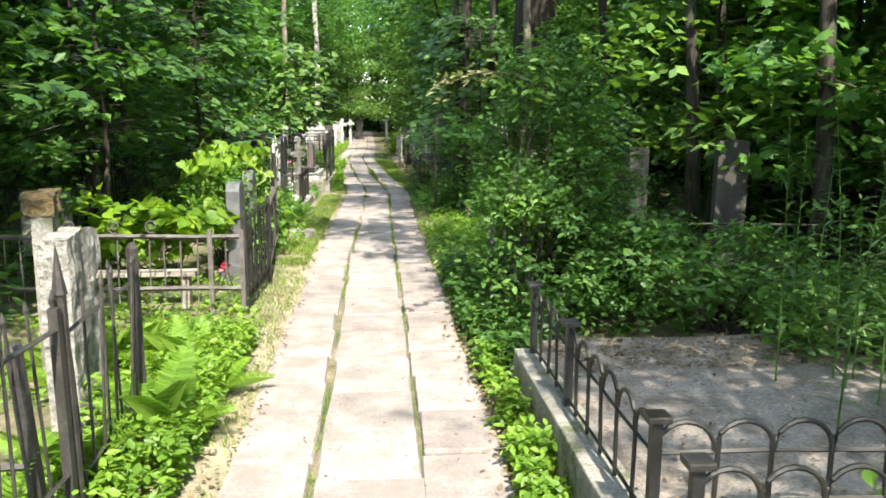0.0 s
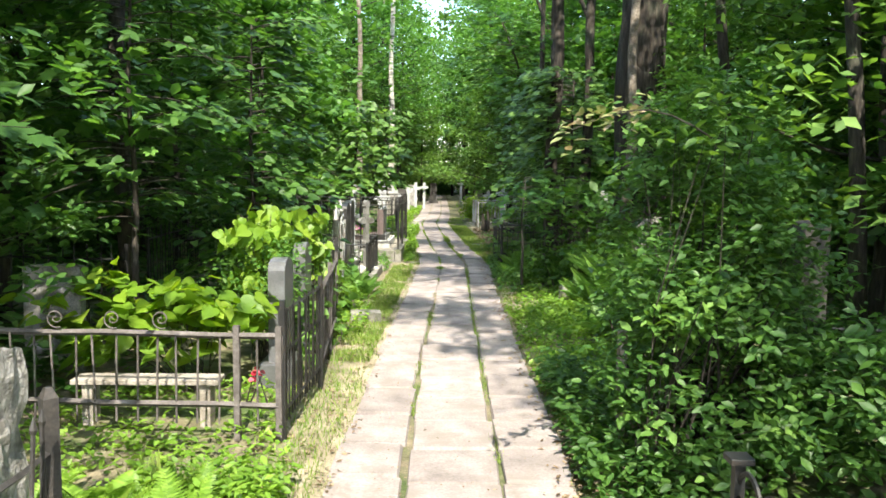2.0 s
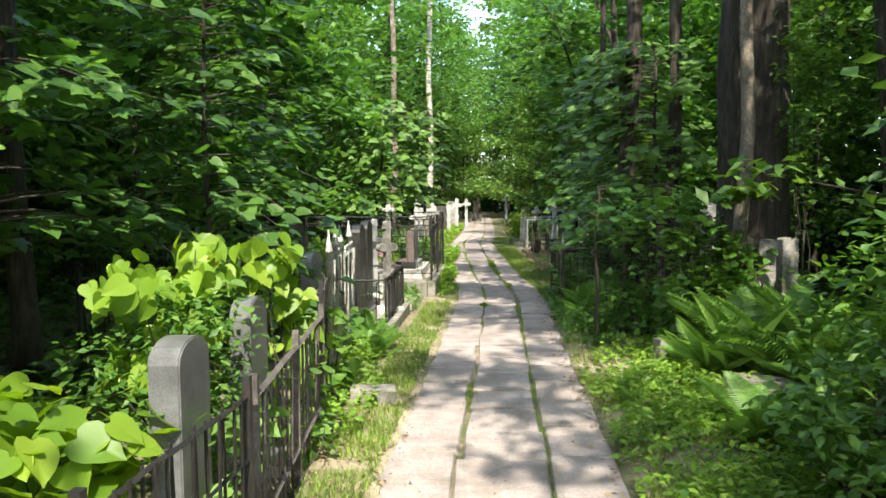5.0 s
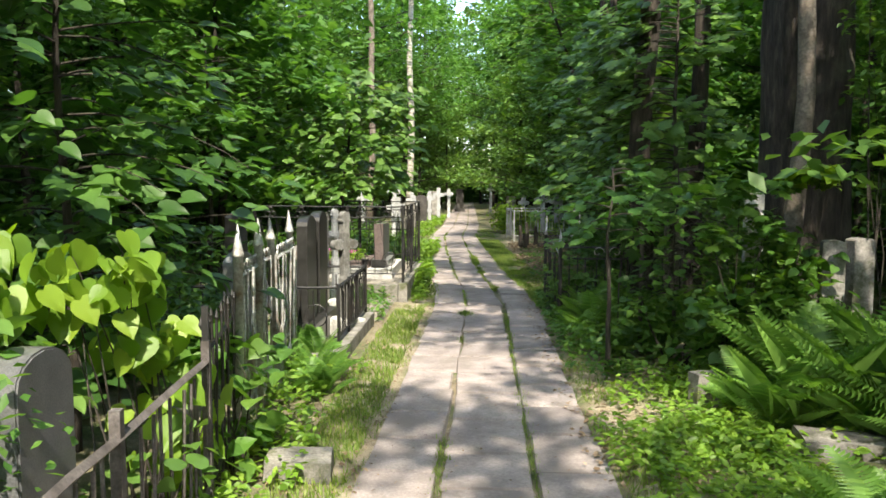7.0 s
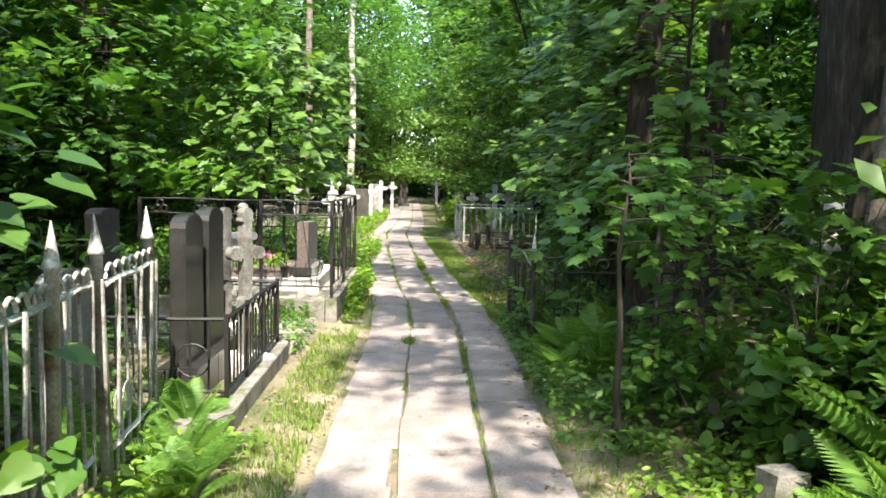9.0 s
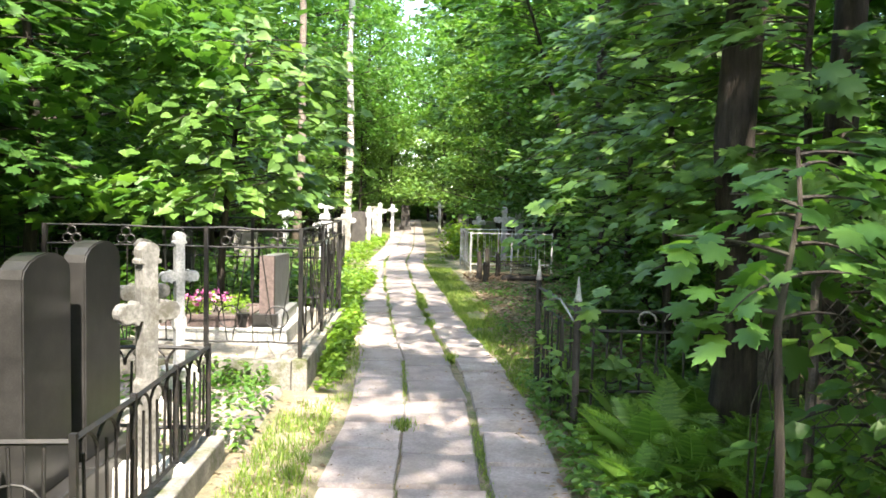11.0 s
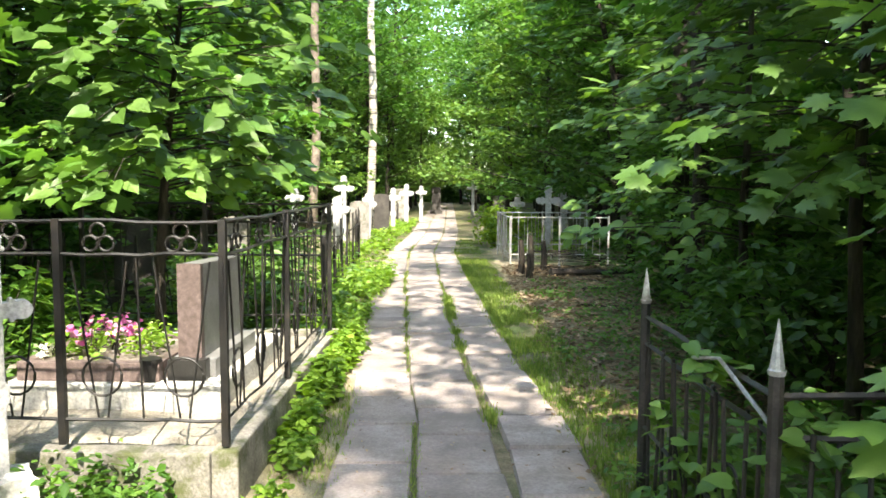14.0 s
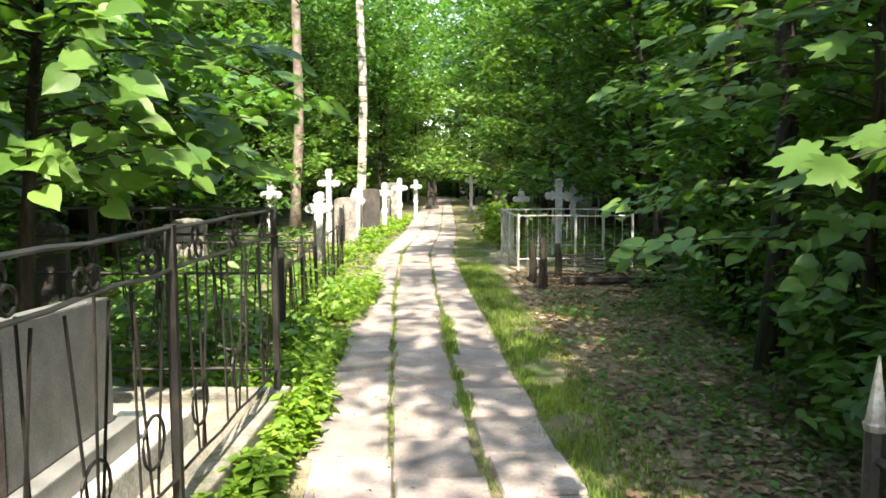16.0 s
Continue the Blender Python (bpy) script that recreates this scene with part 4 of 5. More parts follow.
def spray_tree(name, x, y, label, n, reach, z0, z1, r, kind, size, mat, ways=(0.0, 360.0), per=15, lean=(0.0, 0.0), tilt=(0.0, -0.2), category="tree", group="young trees by the path", flat=0.3):
    """A young tree whose leaves lie in level sprays on thin twigs, one layer over the other."""
    ob = thing(name, x, y, 0, 0, label, category, group)
    axis = lambda k: Vector((lean[0] * k * k, lean[1] * k * k, z1 * k)) + 0.04 * Vector((noise.noise((k * 4, x, y)), noise.noise((k * 4, y, x)), 0))
    part("trunk", tube([axis(i / 9) - Vector((0, 0, 0.06 if i == 0 else 0)) for i in range(10)], [r * (1 - 0.75 * i / 9) for i in range(10)], 8), BARK, ob, smooth=True)
    at, ahead, up = [], [], []
    for i in range(n):
        z = z0 + (z1 - z0) * (i + random.random()) / n
        base = axis(z / z1)
        a = radians(random.uniform(*ways))
        length = reach * random.uniform(0.55, 1.15) * (1 - 0.45 * max(0.0, (z - z0) / (z1 - z0) - 0.5))
        d = Vector((math.cos(a), math.sin(a), 0))
        lift, sag = random.uniform(0.1, 0.4), random.uniform(0.15, 0.5)
        curve = [base + d * length * u + Vector((0, 0, length * (lift * u - sag * u * u))) for u in (0, 0.2, 0.4, 0.6, 0.8, 1.0)]
        part("twig", tube(curve, [0.008, 0.007, 0.005, 0.004, 0.003, 0.002], 4), BARK, ob)
        for j in range(per):
            u = random.uniform(0.22, 1.0) ** 0.8
            k = min(4, int(u * 5))
            q = curve[k].lerp(curve[k + 1], u * 5 - k)
            b = a + random.choice((-1, 1)) * random.uniform(0.1, 1.25)
            h = Vector((math.cos(b), math.sin(b), random.gauss(-0.22, 0.2)))
            at.append(q + h * random.uniform(0.02, 0.13) + Vector((0, 0, random.gauss(0, 0.03))))
            ahead.append(h)
            up.append(Vector((random.gauss(0, flat), random.gauss(0, flat), 1)) + 0.3 * d + Vector((*tilt, 0)))
    part("crown", leaf_mesh("crown", kind, np.array(at), np.array(ahead), np.array(up), size * rng.uniform(0.6, 1.2, len(at)), mat), mat, ob)
    return ob


FROND = leaf_mesh("frond", "fern", np.zeros((1, 3)), np.array([[0.0, 1, 0]]), np.array([[0.0, 0, 1]]), [1.0], FERN_LEAF)


# the same frond in a yellower green that stands in for sunlight
SUNLIT_FROND = leaf_mesh("frond", "fern", np.zeros((1, 3)), np.array([[0.0, 1, 0]]), np.array([[0.0, 0, 1]]), [1.0], HERB_LEAF)


def fern(x, y, r, n=17, label="green fern with arching fronds", z=0.0, frond=FROND):
    ob = thing("fern", x, y, z, 0, label, "fern", "ferns")
    a = rng.uniform(0, 2 * np.pi, n)
    el = rng.uniform(0.45, 1.3, n)
    ahead = np.stack([np.cos(a) * np.cos(el), np.sin(a) * np.cos(el), np.sin(el)], 1)
    up = np.stack([-np.cos(a) * np.sin(el), -np.sin(a) * np.sin(el), np.cos(el)], 1) + rng.normal(0, 0.15, (n, 3))
    for a, u, s in zip(ahead, up, r * rng.uniform(0.7, 1.15, n)):
        fy = Vector(a).normalized()
        fx = fy.cross(Vector(u)).normalized()
        fz = fx.cross(fy)
        m = Matrix((fx, fy, fz)).transposed().to_4x4() @ Matrix.Diagonal((s, s, s * random.uniform(0.7, 1.4), 1))
        m.translation = (random.gauss(0, 0.02), random.gauss(0, 0.02), 0)
        part("frond", frond, FERN_LEAF, ob, m=m)


def herbs(label, x0, x1, y0, y1, h, n, size, kind="oval", mat=None, clumps=30, z=0.0):
    """Low ground plants that nobody could count, over a strip of ground."""
    mat = mat or HERB_LEAF
    c = np.stack([rng.uniform(x0, x1, clumps), rng.uniform(y0, y1, clumps)], 1)
    k = rng.integers(0, clumps, n)
    s = min(0.13, (x1 - x0) * 0.25)
    hh = h * rng.uniform(0.45, 1.1, clumps)
    xy = c[k] + rng.normal(0, s, (n, 2))
    xy[:, 0] = np.clip(xy[:, 0], x0 - 0.04, x1 + 0.04)
    at = np.stack([xy[:, 0], xy[:, 1], z + hh[k] * rng.uniform(0.05, 1, n) ** 0.7], 1)
    ahead, up = tossed(n, 0.45, 0.15)
    tagged(new("herbs", leaf_mesh("herbs", kind, at, ahead, up, size * rng.uniform(0.5, 1.3, n), mat)), label, "ground plants", kind="stuff")


def grass(label, strips, n, h, mat=None, grain=1.6, least=-0.12):
    a = []
    area = np.array([(x1 - x0) * (y1 - y0) for x0, x1, y0, y1 in strips])
    for (x0, x1, y0, y1), k in zip(strips, (area / area.sum() * n).astype(int)):
        y = rng.uniform(y0, y1, k)
        x = rng.uniform(x0, x1, k) + mid(y) + 0.03
        keep = np.array([noise.noise((px * grain, py * grain, 9)) > least for px, py in zip(x, y)])
        a.append(np.stack([x[keep], y[keep], np.full(keep.sum(), -0.015)], 1))
    at = np.concatenate(a)
    m = len(at)
    t = rng.uniform(0, 2 * np.pi, m)
    lean = rng.uniform(0.25, 1.8, m)
    ahead = np.stack([np.cos(t) * lean, np.sin(t) * lean, np.ones(m)], 1)
    up = np.stack([-np.cos(t), -np.sin(t), lean], 1)
    tagged(new("grass", leaf_mesh("grass", "blade", at, ahead, up, h * rng.uniform(0.4, 1.4, m), mat or GRASS_LEAF)), label, "grass", kind="stuff")


def litter(label, x0, x1, y0, y1, n, size, z=0.0):
    at = np.stack([rng.uniform(x0, x1, n), rng.uniform(y0, y1, n), np.full(n, z)], 1)
    at[:, 2] += np.array([max(-0.005, rise(p[0], p[1])) if z == 0 else 0.0 for p in at]) + rng.uniform(0.004, 0.02, n)
    a = rng.uniform(0, 2 * np.pi, n)
    ahead = np.stack([np.cos(a), np.sin(a), rng.normal(0, 0.2, n)], 1)
    up = np.stack([rng.normal(0, 0.3, n), rng.normal(0, 0.3, n), np.ones(n)], 1)
    tagged(new("leaf_litter", leaf_mesh("leaf_litter", "oval", at, ahead, up, size * rng.uniform(0.5, 1.3, n), LITTER)), label, "leaf litter", kind="stuff")


# tree kinds, each built once
random.seed(23)
rng = np.random.default_rng(23)


def prototype(name, label, **k):
    ob = thing(name, 0, 0, 0, 0, label, "tree", "")
    return tree_parts(ob, **k)


maple = prototype("maple_tree", "young maple with layered dark green leaves", height=5.2, r=0.07, crown_z=1.0, crown_r=2.1, branches=17, leaves=3600, kind="maple", size=0.15, mat=MAPLE_LEAF, bark=BARK)
hazel = prototype("understory_tree", "dense young tree with small green leaves", height=4.6, r=0.05, crown_z=0.5, crown_r=1.7, branches=18, leaves=6500, kind="oval", size=0.1, mat=DARK_LEAF, bark=BARK)
canopy = prototype("tall_tree", "tall tree with a dark trunk and high crown", height=13.5, r=0.19, crown_z=4.6, crown_r=3.6, branches=26, leaves=6200, kind="small", size=0.24, mat=MAPLE_LEAF, bark=BARK, twigs=9)
far_tree = prototype("woodland_tree", "leafy woodland tree further back", height=9.0, r=0.13, crown_z=0.8, crown_r=2.8, branches=30, leaves=8000, kind="small", size=0.2, mat=DARK_LEAF, bark=BARK, twigs=8)
light_tree = prototype("sunlit_tree", "bright green sunlit young tree", height=6.5, r=0.08, crown_z=0.9, crown_r=2.2, branches=22, leaves=6000, kind="small", size=0.17, mat=LINDEN_LEAF, bark=BARK)
leaning = prototype("leaning_tree", "tall slender leaning tree added to cast shade", height=12.0, r=0.12, crown_z=5.6, crown_r=2.5, branches=20, leaves=3700, kind="small", size=0.2, mat=MAPLE_LEAF, bark=BARK, lean=-0.27)
slender = prototype("slender_tree", "slender tree with a narrow high crown, added to shade the path", height=13.0, r=0.09, crown_z=7.6, crown_r=1.5, branches=16, leaves=2000, kind="small", size=0.18, mat=MAPLE_LEAF, bark=BARK, lean=-0.31)
used = set()


def plant(proto, x, y, s=1.0, rz=None, group="woodland trees"):
    m = pose(x, y, -0.03, 0, 0, random.uniform(0, 360) if rz is None else rz)
    if proto in used:
        ob = copy_thing(proto, m)
        ob.scale = (s, s, s * random.uniform(0.9, 1.12))
    else:
        used.add(proto)
        proto.matrix_basis = m
        ob = proto
        tagged(ob, group=group)
    return ob


LEFT_NEAR = [(-4.2, 6.6), (-4.6, 9.6), (-4.2, 13.4), (-4.0, 18.2), (-4.8, 21.4), (-5.2, 3.8), (-5.8, 16.2), (-4.6, 25.0)]
RIGHT_NEAR = [(4.9, 5.2), (5.2, 7.2), (5.4, 10.8), (4.4, 15.8), (4.1, 18.0), (3.7, 20.2), (4.0, 22.8), (5.3, 8.3), (3.8, 25.4)]
for i, (x, y) in enumerate(LEFT_NEAR):
    plant(maple if i % 2 else hazel, x, y, random.uniform(0.9, 1.2))
for i, (x, y) in enumerate(RIGHT_NEAR):
    plant(hazel if i % 3 == 0 else maple, x, y, random.uniform(0.85, 1.15))
for y in range(-6, 64, 4):
    for s in (-1, 1):
        clear = 2.6 if s > 0 and 0 < y < 13 else 0.0
        plant(far_tree, s * random.uniform(6.3, 8.0) + clear + mid(y), y + random.uniform(-1.4, 1.4), random.uniform(0.9, 1.3))
        if y > 26:
            plant(far_tree if random.random() < 0.6 else light_tree, s * random.uniform(3.9, 5.2) + mid(y), y + random.uniform(-1.5, 1.5), random.uniform(0.7, 1.0))
for x in (-9, -6, -3.2, -0.5, 2.4, 5.5, 9):
    plant(far_tree, x - 1.0, 68 + random.uniform(-2, 4), 1.3)
for x, y in ((-2.6, 60), (2.4, 62), (0.2, 64), (-1.8, 50.5), (2.2, 47), (-5.6, 33), (-5.8, 37.5), (1.8, 40.5), (2.6, 36.0), (0.9, 52), (-3.0, 46), (-2.6, 55), (4.6, 10.2), (6.4, 9.4), (5.6, 13.0)):
    plant(light_tree, x, y, random.uniform(0.8, 1.2))
# those at negative y are unseen, added to shade the start
for x, y in ((-6.2, 0.6), (-6.0, 2.8), (-6.0, 4.4), (-6.0, 6.8), (-6.2, 10.2), (-7.6, -1.8), (-3.8, 45.5), (1.0, 62), (-2.8, 57), (2.2, 50), (-3.2, 51), (1.8, 56), (8.8, 3.6), (8.2, 12.5), (7.4, 18.5), (6.2, 24), (7.8, -3.0), (4.6, -8.4), (1.4, -10.8), (5.4, 31),
             (-8.0, -3.5), (-9.0, 8), (-9.2, 15), (-8.8, 22), (-7.0, 29), (-6.2, 36),
             (4.2, 36), (-5.0, 42), (3.6, 45), (-4.6, 52), (3.4, 58)):
    plant(canopy, x, y, random.uniform(0.9, 1.15), group="tall trees")
# two smaller tall trees added to shade the left bank
for x, y, k in ((-5.2, 1.6, 0.8), (-4.9, 4.6, 0.8)):
    plant(canopy, x, y, k, group="tall trees")
# leaning trees added for their shade; the two on the right stand out of view
plant(leaning, -4.6, 7.6, 0.95, 176, group="trees leaning over the path")
for x, y, k, a in ((4.3, 1.2, 0.75, 4), (4.2, -1.3, 0.7, -5)):
    plant(leaning, x, y, k, a, group="trees leaning over the path")
# added so that their mostly unseen high crowns dapple the path
for x, y in ((4.1, 2.6), (4.1, 9.4), (4.5, 7.2), (3.9, 12.4), (4.4, 5.7)):
    plant(slender, x, y, 1.0, random.uniform(-6, 6), group="trees leaning over the path")
for x, y in ((4.2, 16.6), (4.0, 20.8), (3.8, 26.2)):
    plant(slender, x, y, random.uniform(0.9, 1.0), random.uniform(-12, 12), group="trees leaning over the path")


def far_woods(x0, x1, y0, y1, n, top=6.5, mat=DARK_LEAF, size=0.32):
    """Far undergrowth and crowns between the trunks, too many to count."""
    k = n // 40
    c = np.stack([rng.uniform(x0, x1, k), rng.uniform(y0, y1, k), top * rng.uniform(0.0, 1, k) ** 1.25], 1)
    at = c[rng.integers(0, k, n)] + rng.normal(0, 1, (n, 3)) * (0.6, 0.6, 0.35)
    at[:, 2] = np.maximum(at[:, 2], 0.02)
    ahead, up = tossed(n, 0.6, 0.25)
    tagged(new("far_woods", leaf_mesh("far_woods", "small", at, ahead, up, size * rng.uniform(0.6, 1.3, n), mat)), "far dark green woods between the trunks", "woods", kind="stuff")


far_woods(-14, -8.0, -2, 66, 85000, 10.0)
far_woods(8.0, 14, -2, 66, 85000, 10.0)
far_woods(-14, 12, 72, 80, 26000, 23.0, LINDEN_LEAF, 0.6)
far_woods(8.0, 14, 4, 40, 36000, 5.0)
far_woods(-14, -8.0, 4, 40, 36000, 6.0)
far_woods(-9, 8, 68, 71, 9000, 2.2)
far_woods(-9, 9, -20, -15, 6000)


def bare_trunk(x, y, r, h, bark, label, lean=0.0, name="tree_trunk", spread=1.5, leaves=2600):
    ob = thing(name, x, y, 0, random.uniform(0, 360), label, "tree")
    n = 14
    bm = tube([(lean * h * i / n + 0.012 * h * noise.noise((i * 0.4, x, y)), 0.012 * h * noise.noise((i * 0.4, y, x)), h * i / n - 0.08) for i in range(n + 1)], [r * (1.35 if i == 0 else 1.0) * (1 - 0.5 * i / n) for i in range(n + 1)], 16)
    if r > 0.2:
        bmesh.ops.subdivide_edges(bm, edges=bm.edges, cuts=2, use_grid_fill=True)
        for v in bm.verts:
            v.co += Vector((v.co.x, v.co.y, 0)).normalized() * 0.05 * noise.noise((v.co.x * 9, v.co.y * 9, v.co.z * 0.9))
    part("trunk", bm, bark, ob, smooth=True)
    at = rng.normal(0, 1, (leaves, 3)) * (spread, spread, spread * 0.6) + (lean * h, 0, h)
    at[:, 2] = np.maximum(at[:, 2], h - 1.6)
    ahead, up = tossed(leaves)
    part("crown", leaf_mesh("crown", "small", at, ahead, up, (0.2 if spread > 0.5 else 0.09) * rng.uniform(0.6, 1.2, leaves), DARK_LEAF), DARK_LEAF, ob)


bare_trunk(2.75, 13.45, 0.4, 13, BARK, "thick rough-barked old tree trunk", leaves=900)
bare_trunk(2.44, 12.9, 0.08, 8, LIGHT_BARK, "slender grey trunk beside the thick one", 0.02, spread=0.8, leaves=260)
bare_trunk(1.66, 14.86, 0.125, 9, BARK, "dark trunk standing by the fence", leaves=800)
bare_trunk(2.2, 14.85, 0.1, 9, BARK, "slender dark trunk behind the maple leaves", 0.01, leaves=800)
bare_trunk(-3.7, 10.3, 0.1, 11, BARK, "dark slender trunk in the shade", leaves=900)
bare_trunk(-2.84, 38, 0.14, 16, BIRCH, "white birch trunk with dark marks", 0.012, "birch")
bare_trunk(-3.75, 33, 0.12, 15, LIGHT_BARK, "pale brown pine trunk partly in shade", 0.01, "pine")
bare_trunk(2.6, 22.5, 0.1, 9, BARK, "dark trunk over the leaf litter", leaves=700)
bare_trunk(2.2, 20.4, 0.08, 9, BARK, "slender dark trunk over the leaf litter", 0.03, leaves=600)

# shrubs, space by space
bush("tall_shrub", 1.35, 6.3, 0, "tall leafy green shrub hung with climbing plants", [((-0.1, -0.5, 0.6), (0.5, 0.6, 0.7)), ((0.0, 0.1, 1.2), (0.6, 0.8, 0.75)), ((0.25, 0.5, 1.6), (0.6, 0.6, 0.55)), ((0.5, 0.2, 0.6), (0.6, 0.9, 0.7)), ((0.85, -0.2, 0.45), (0.4, 0.5, 0.5)), ((0.62, 0.2, 0.72), (0.28, 0.4, 0.5)), ((0.15, 0.3, 2.0), (0.4, 0.5, 0.4)), ((0.42, -0.35, 1.1), (0.22, 0.3, 0.5))], 18500, "oval", 0.062, DARK_LEAF, 40, 0.075)
bush("climber", 1.0, 5.75, 0, "yellow-green climber leaves on thin stems", [((0.0, 0.0, 0.55), (0.16, 0.5, 0.5)), ((0.3, -0.45, 0.4), (0.35, 0.15, 0.35)), ((0.1, -0.2, 1.2), (0.25, 0.4, 0.4)), ((0.2, 0.1, 1.9), (0.4, 0.5, 0.25))], 520, "oval", 0.075, LINDEN_LEAF, 22, 0.06)
bush("shrub", 2.6, 5.6, 0, "leafy shrub behind the sandy plot", [((-0.6, 0, 0.45), (0.6, 0.45, 0.5)), ((0.5, 0.1, 0.4), (0.7, 0.5, 0.45)), ((2.0, 0.1, 0.6), (0.5, 0.6, 0.6))], 6500, "oval", 0.075, DARK_LEAF, 14)
def willow_herb(x, y, z, h):
    """A tall upright weed with narrow leaves all up its stem."""
    ob = thing("willow_herb", x, y, z, 0, "tall upright weed with narrow grey-green leaves", "weed", "tall weeds on the plot")
    bend = (random.uniform(-0.12, 0.12), random.uniform(-0.12, 0.12))
    spine = lambda k: Vector((bend[0] * k * k, bend[1] * k * k, h * k))
    part("stem", tube([spine(i / 5) for i in range(6)], [0.006 - 0.0009 * i for i in range(6)], 5), LINDEN_LEAF, ob)
    n = 46
    k = np.linspace(0.12, 1.0, n)
    a = np.arange(n) * 2.4
    at = np.array([tuple(spine(q)) for q in k])
    ahead = np.stack([np.cos(a), np.sin(a), rng.normal(0.25, 0.25, n)], 1)
    up = np.stack([-np.cos(a) * 0.4, -np.sin(a) * 0.4, np.ones(n)], 1)
    part("leaves", leaf_mesh("leaves", "narrow", at, ahead, up, 0.15 * (1.05 - 0.55 * k) * rng.uniform(0.8, 1.2, n), WILLOW_LEAF), WILLOW_LEAF, ob)


for i in range(22):
    willow_herb(random.uniform(2.1, 3.5), random.uniform(3.0, 4.6), 0.19, random.uniform(0.8, 1.55))
bush("shrub", 2.9, 4.5, 0.15, "low leafy weeds round the tall stems", [((0.1, 0.0, 0.25), (0.6, 0.4, 0.28))], 1500, "oval", 0.08, BUSH_LEAF, 10)
bush("herb_plant", 1.62, 2.02, 0.2, "broad-leaved plant at the low fence", [((0.0, 0.0, 0.18), (0.36, 0.14, 0.16))], 260, "heart", 0.1, BUSH_LEAF, 6, 0.06, "plant")
bush("vine_shrub", -1.7, 8.5, 0, "large sunlit yellow-green vine leaves beside the gravestone", [((-0.1, -0.1, 1.15), (0.22, 0.5, 0.22)), ((-0.05, 0.0, 0.8), (0.2, 0.45, 0.25)), ((-0.1, 0.6, 1.2), (0.2, 0.4, 0.15))], 200, "heart", 0.125, LIME_LEAF, 14, 0.06, face=(0.25, -0.7, 0.9))
bush("vine_shrub", -1.42, 9.55, 0, "yellow-green vine leaves over the railing", [((-0.05, 0.0, 0.98), (0.12, 0.35, 0.2)), ((0.05, 0.35, 0.5), (0.1, 0.45, 0.4)), ((-0.1, -0.2, 1.2), (0.15, 0.3, 0.15))], 150, "heart", 0.115, LIME_LEAF, 14, 0.06, face=(0.25, -0.7, 0.9))
bush("vine_shrub", -1.25, 8.6, 0, "climbing vine leaves along the railing", [((0.04, -0.6, 0.5), (0.06, 0.5, 0.35)), ((0.05, 0.7, 0.35), (0.08, 0.7, 0.3)), ((-0.35, 0.3, 0.95), (0.1, 0.5, 0.3))], 190, "heart", 0.085, LINDEN_LEAF, 16, 0.06)
bush("vine_shrub", -1.36, 10.5, 0, "vine leaves at the foot of the silver fence", [((0.05, 0.15, 0.35), (0.1, 0.45, 0.3)), ((-0.15, -0.1, 0.75), (0.12, 0.25, 0.2))], 130, "heart", 0.12, BUSH_LEAF, 10, 0.06)
bush("broad_plant", -2.0, 7.5, 0, "broad bright green leaves in layers inside the plot", [((0.0, 0.0, 0.72), (0.55, 0.35, 0.14)), ((-0.3, 0.2, 0.5), (0.5, 0.4, 0.3)), ((-0.75, 0.1, 0.6), (0.4, 0.4, 0.3))], 420, "heart", 0.16, LIME_LEAF, 12, 0.09)
bush("conifer_shrub", -1.62, 8.3, 0, "fine-leaved grey-green shrub behind the stele", [((0, 0.0, 0.7), (0.35, 0.4, 0.45))], 2600, "small", 0.055, BUSH_LEAF, 10)
# next three: the darker leaf colour stands in for deep shade on this bank
spray_tree("hazel", -2.35, 10.7, "young hazel with broad leaves coloured darker for shade, in level layers", 75, 1.1, 0.6, 3.4, 0.035, "heart", 0.125, DARK_LEAF, per=18)
spray_tree("hazel", -3.0, 8.9, "young hazel in the shade with level sprays", 70, 1.2, 1.2, 3.8, 0.04, "heart", 0.12, DARK_LEAF, per=16)
spray_tree("young_maple", -3.5, 5.3, "young maple reaching over the plot with level sprays", 60, 1.35, 1.6, 3.6, 0.045, "maple", 0.15, DARK_LEAF, per=15)
spray_tree("lime_tree", -2.3, 18.9, "young lime tree with large pale leaves hanging over a grave", 80, 1.3, 1.3, 3.1, 0.05, "heart", 0.14, LINDEN_LEAF, ways=(190, 390), per=13, lean=(0.3, -0.1), tilt=(0.25, -0.8), flat=0.4)
spray_tree("young_maple", -3.9, 17.4, "young maple with level dark leaves behind the crosses", 60, 1.2, 1.5, 3.6, 0.045, "maple", 0.14, MAPLE_LEAF, per=16)
spray_tree("young_maple", 1.95, 17.0, "young maple with broad leaves in level layers by the path", 90, 1.1, 1.4, 3.7, 0.045, "maple", 0.135, LINDEN_LEAF, per=18, tilt=(-0.2, -0.4))
spray_tree("young_maple", 1.95, 14.7, "young maple hanging over the spear fence", 70, 1.05, 1.25, 3.4, 0.04, "maple", 0.13, LINDEN_LEAF, ways=(90, 300), per=17, tilt=(-0.2, -0.4))
spray_tree("young_lime", 2.2, 19.2, "young lime with layered leaves under the trunks", 80, 1.3, 0.9, 3.8, 0.045, "heart", 0.11, LINDEN_LEAF, per=18, tilt=(-0.2, -0.4))
spray_tree("young_maple", 2.7, 22.4, "young maple with layered leaves under the trunks", 60, 1.3, 0.9, 3.8, 0.045, "maple", 0.13, LINDEN_LEAF, per=18, tilt=(-0.2, -0.4))
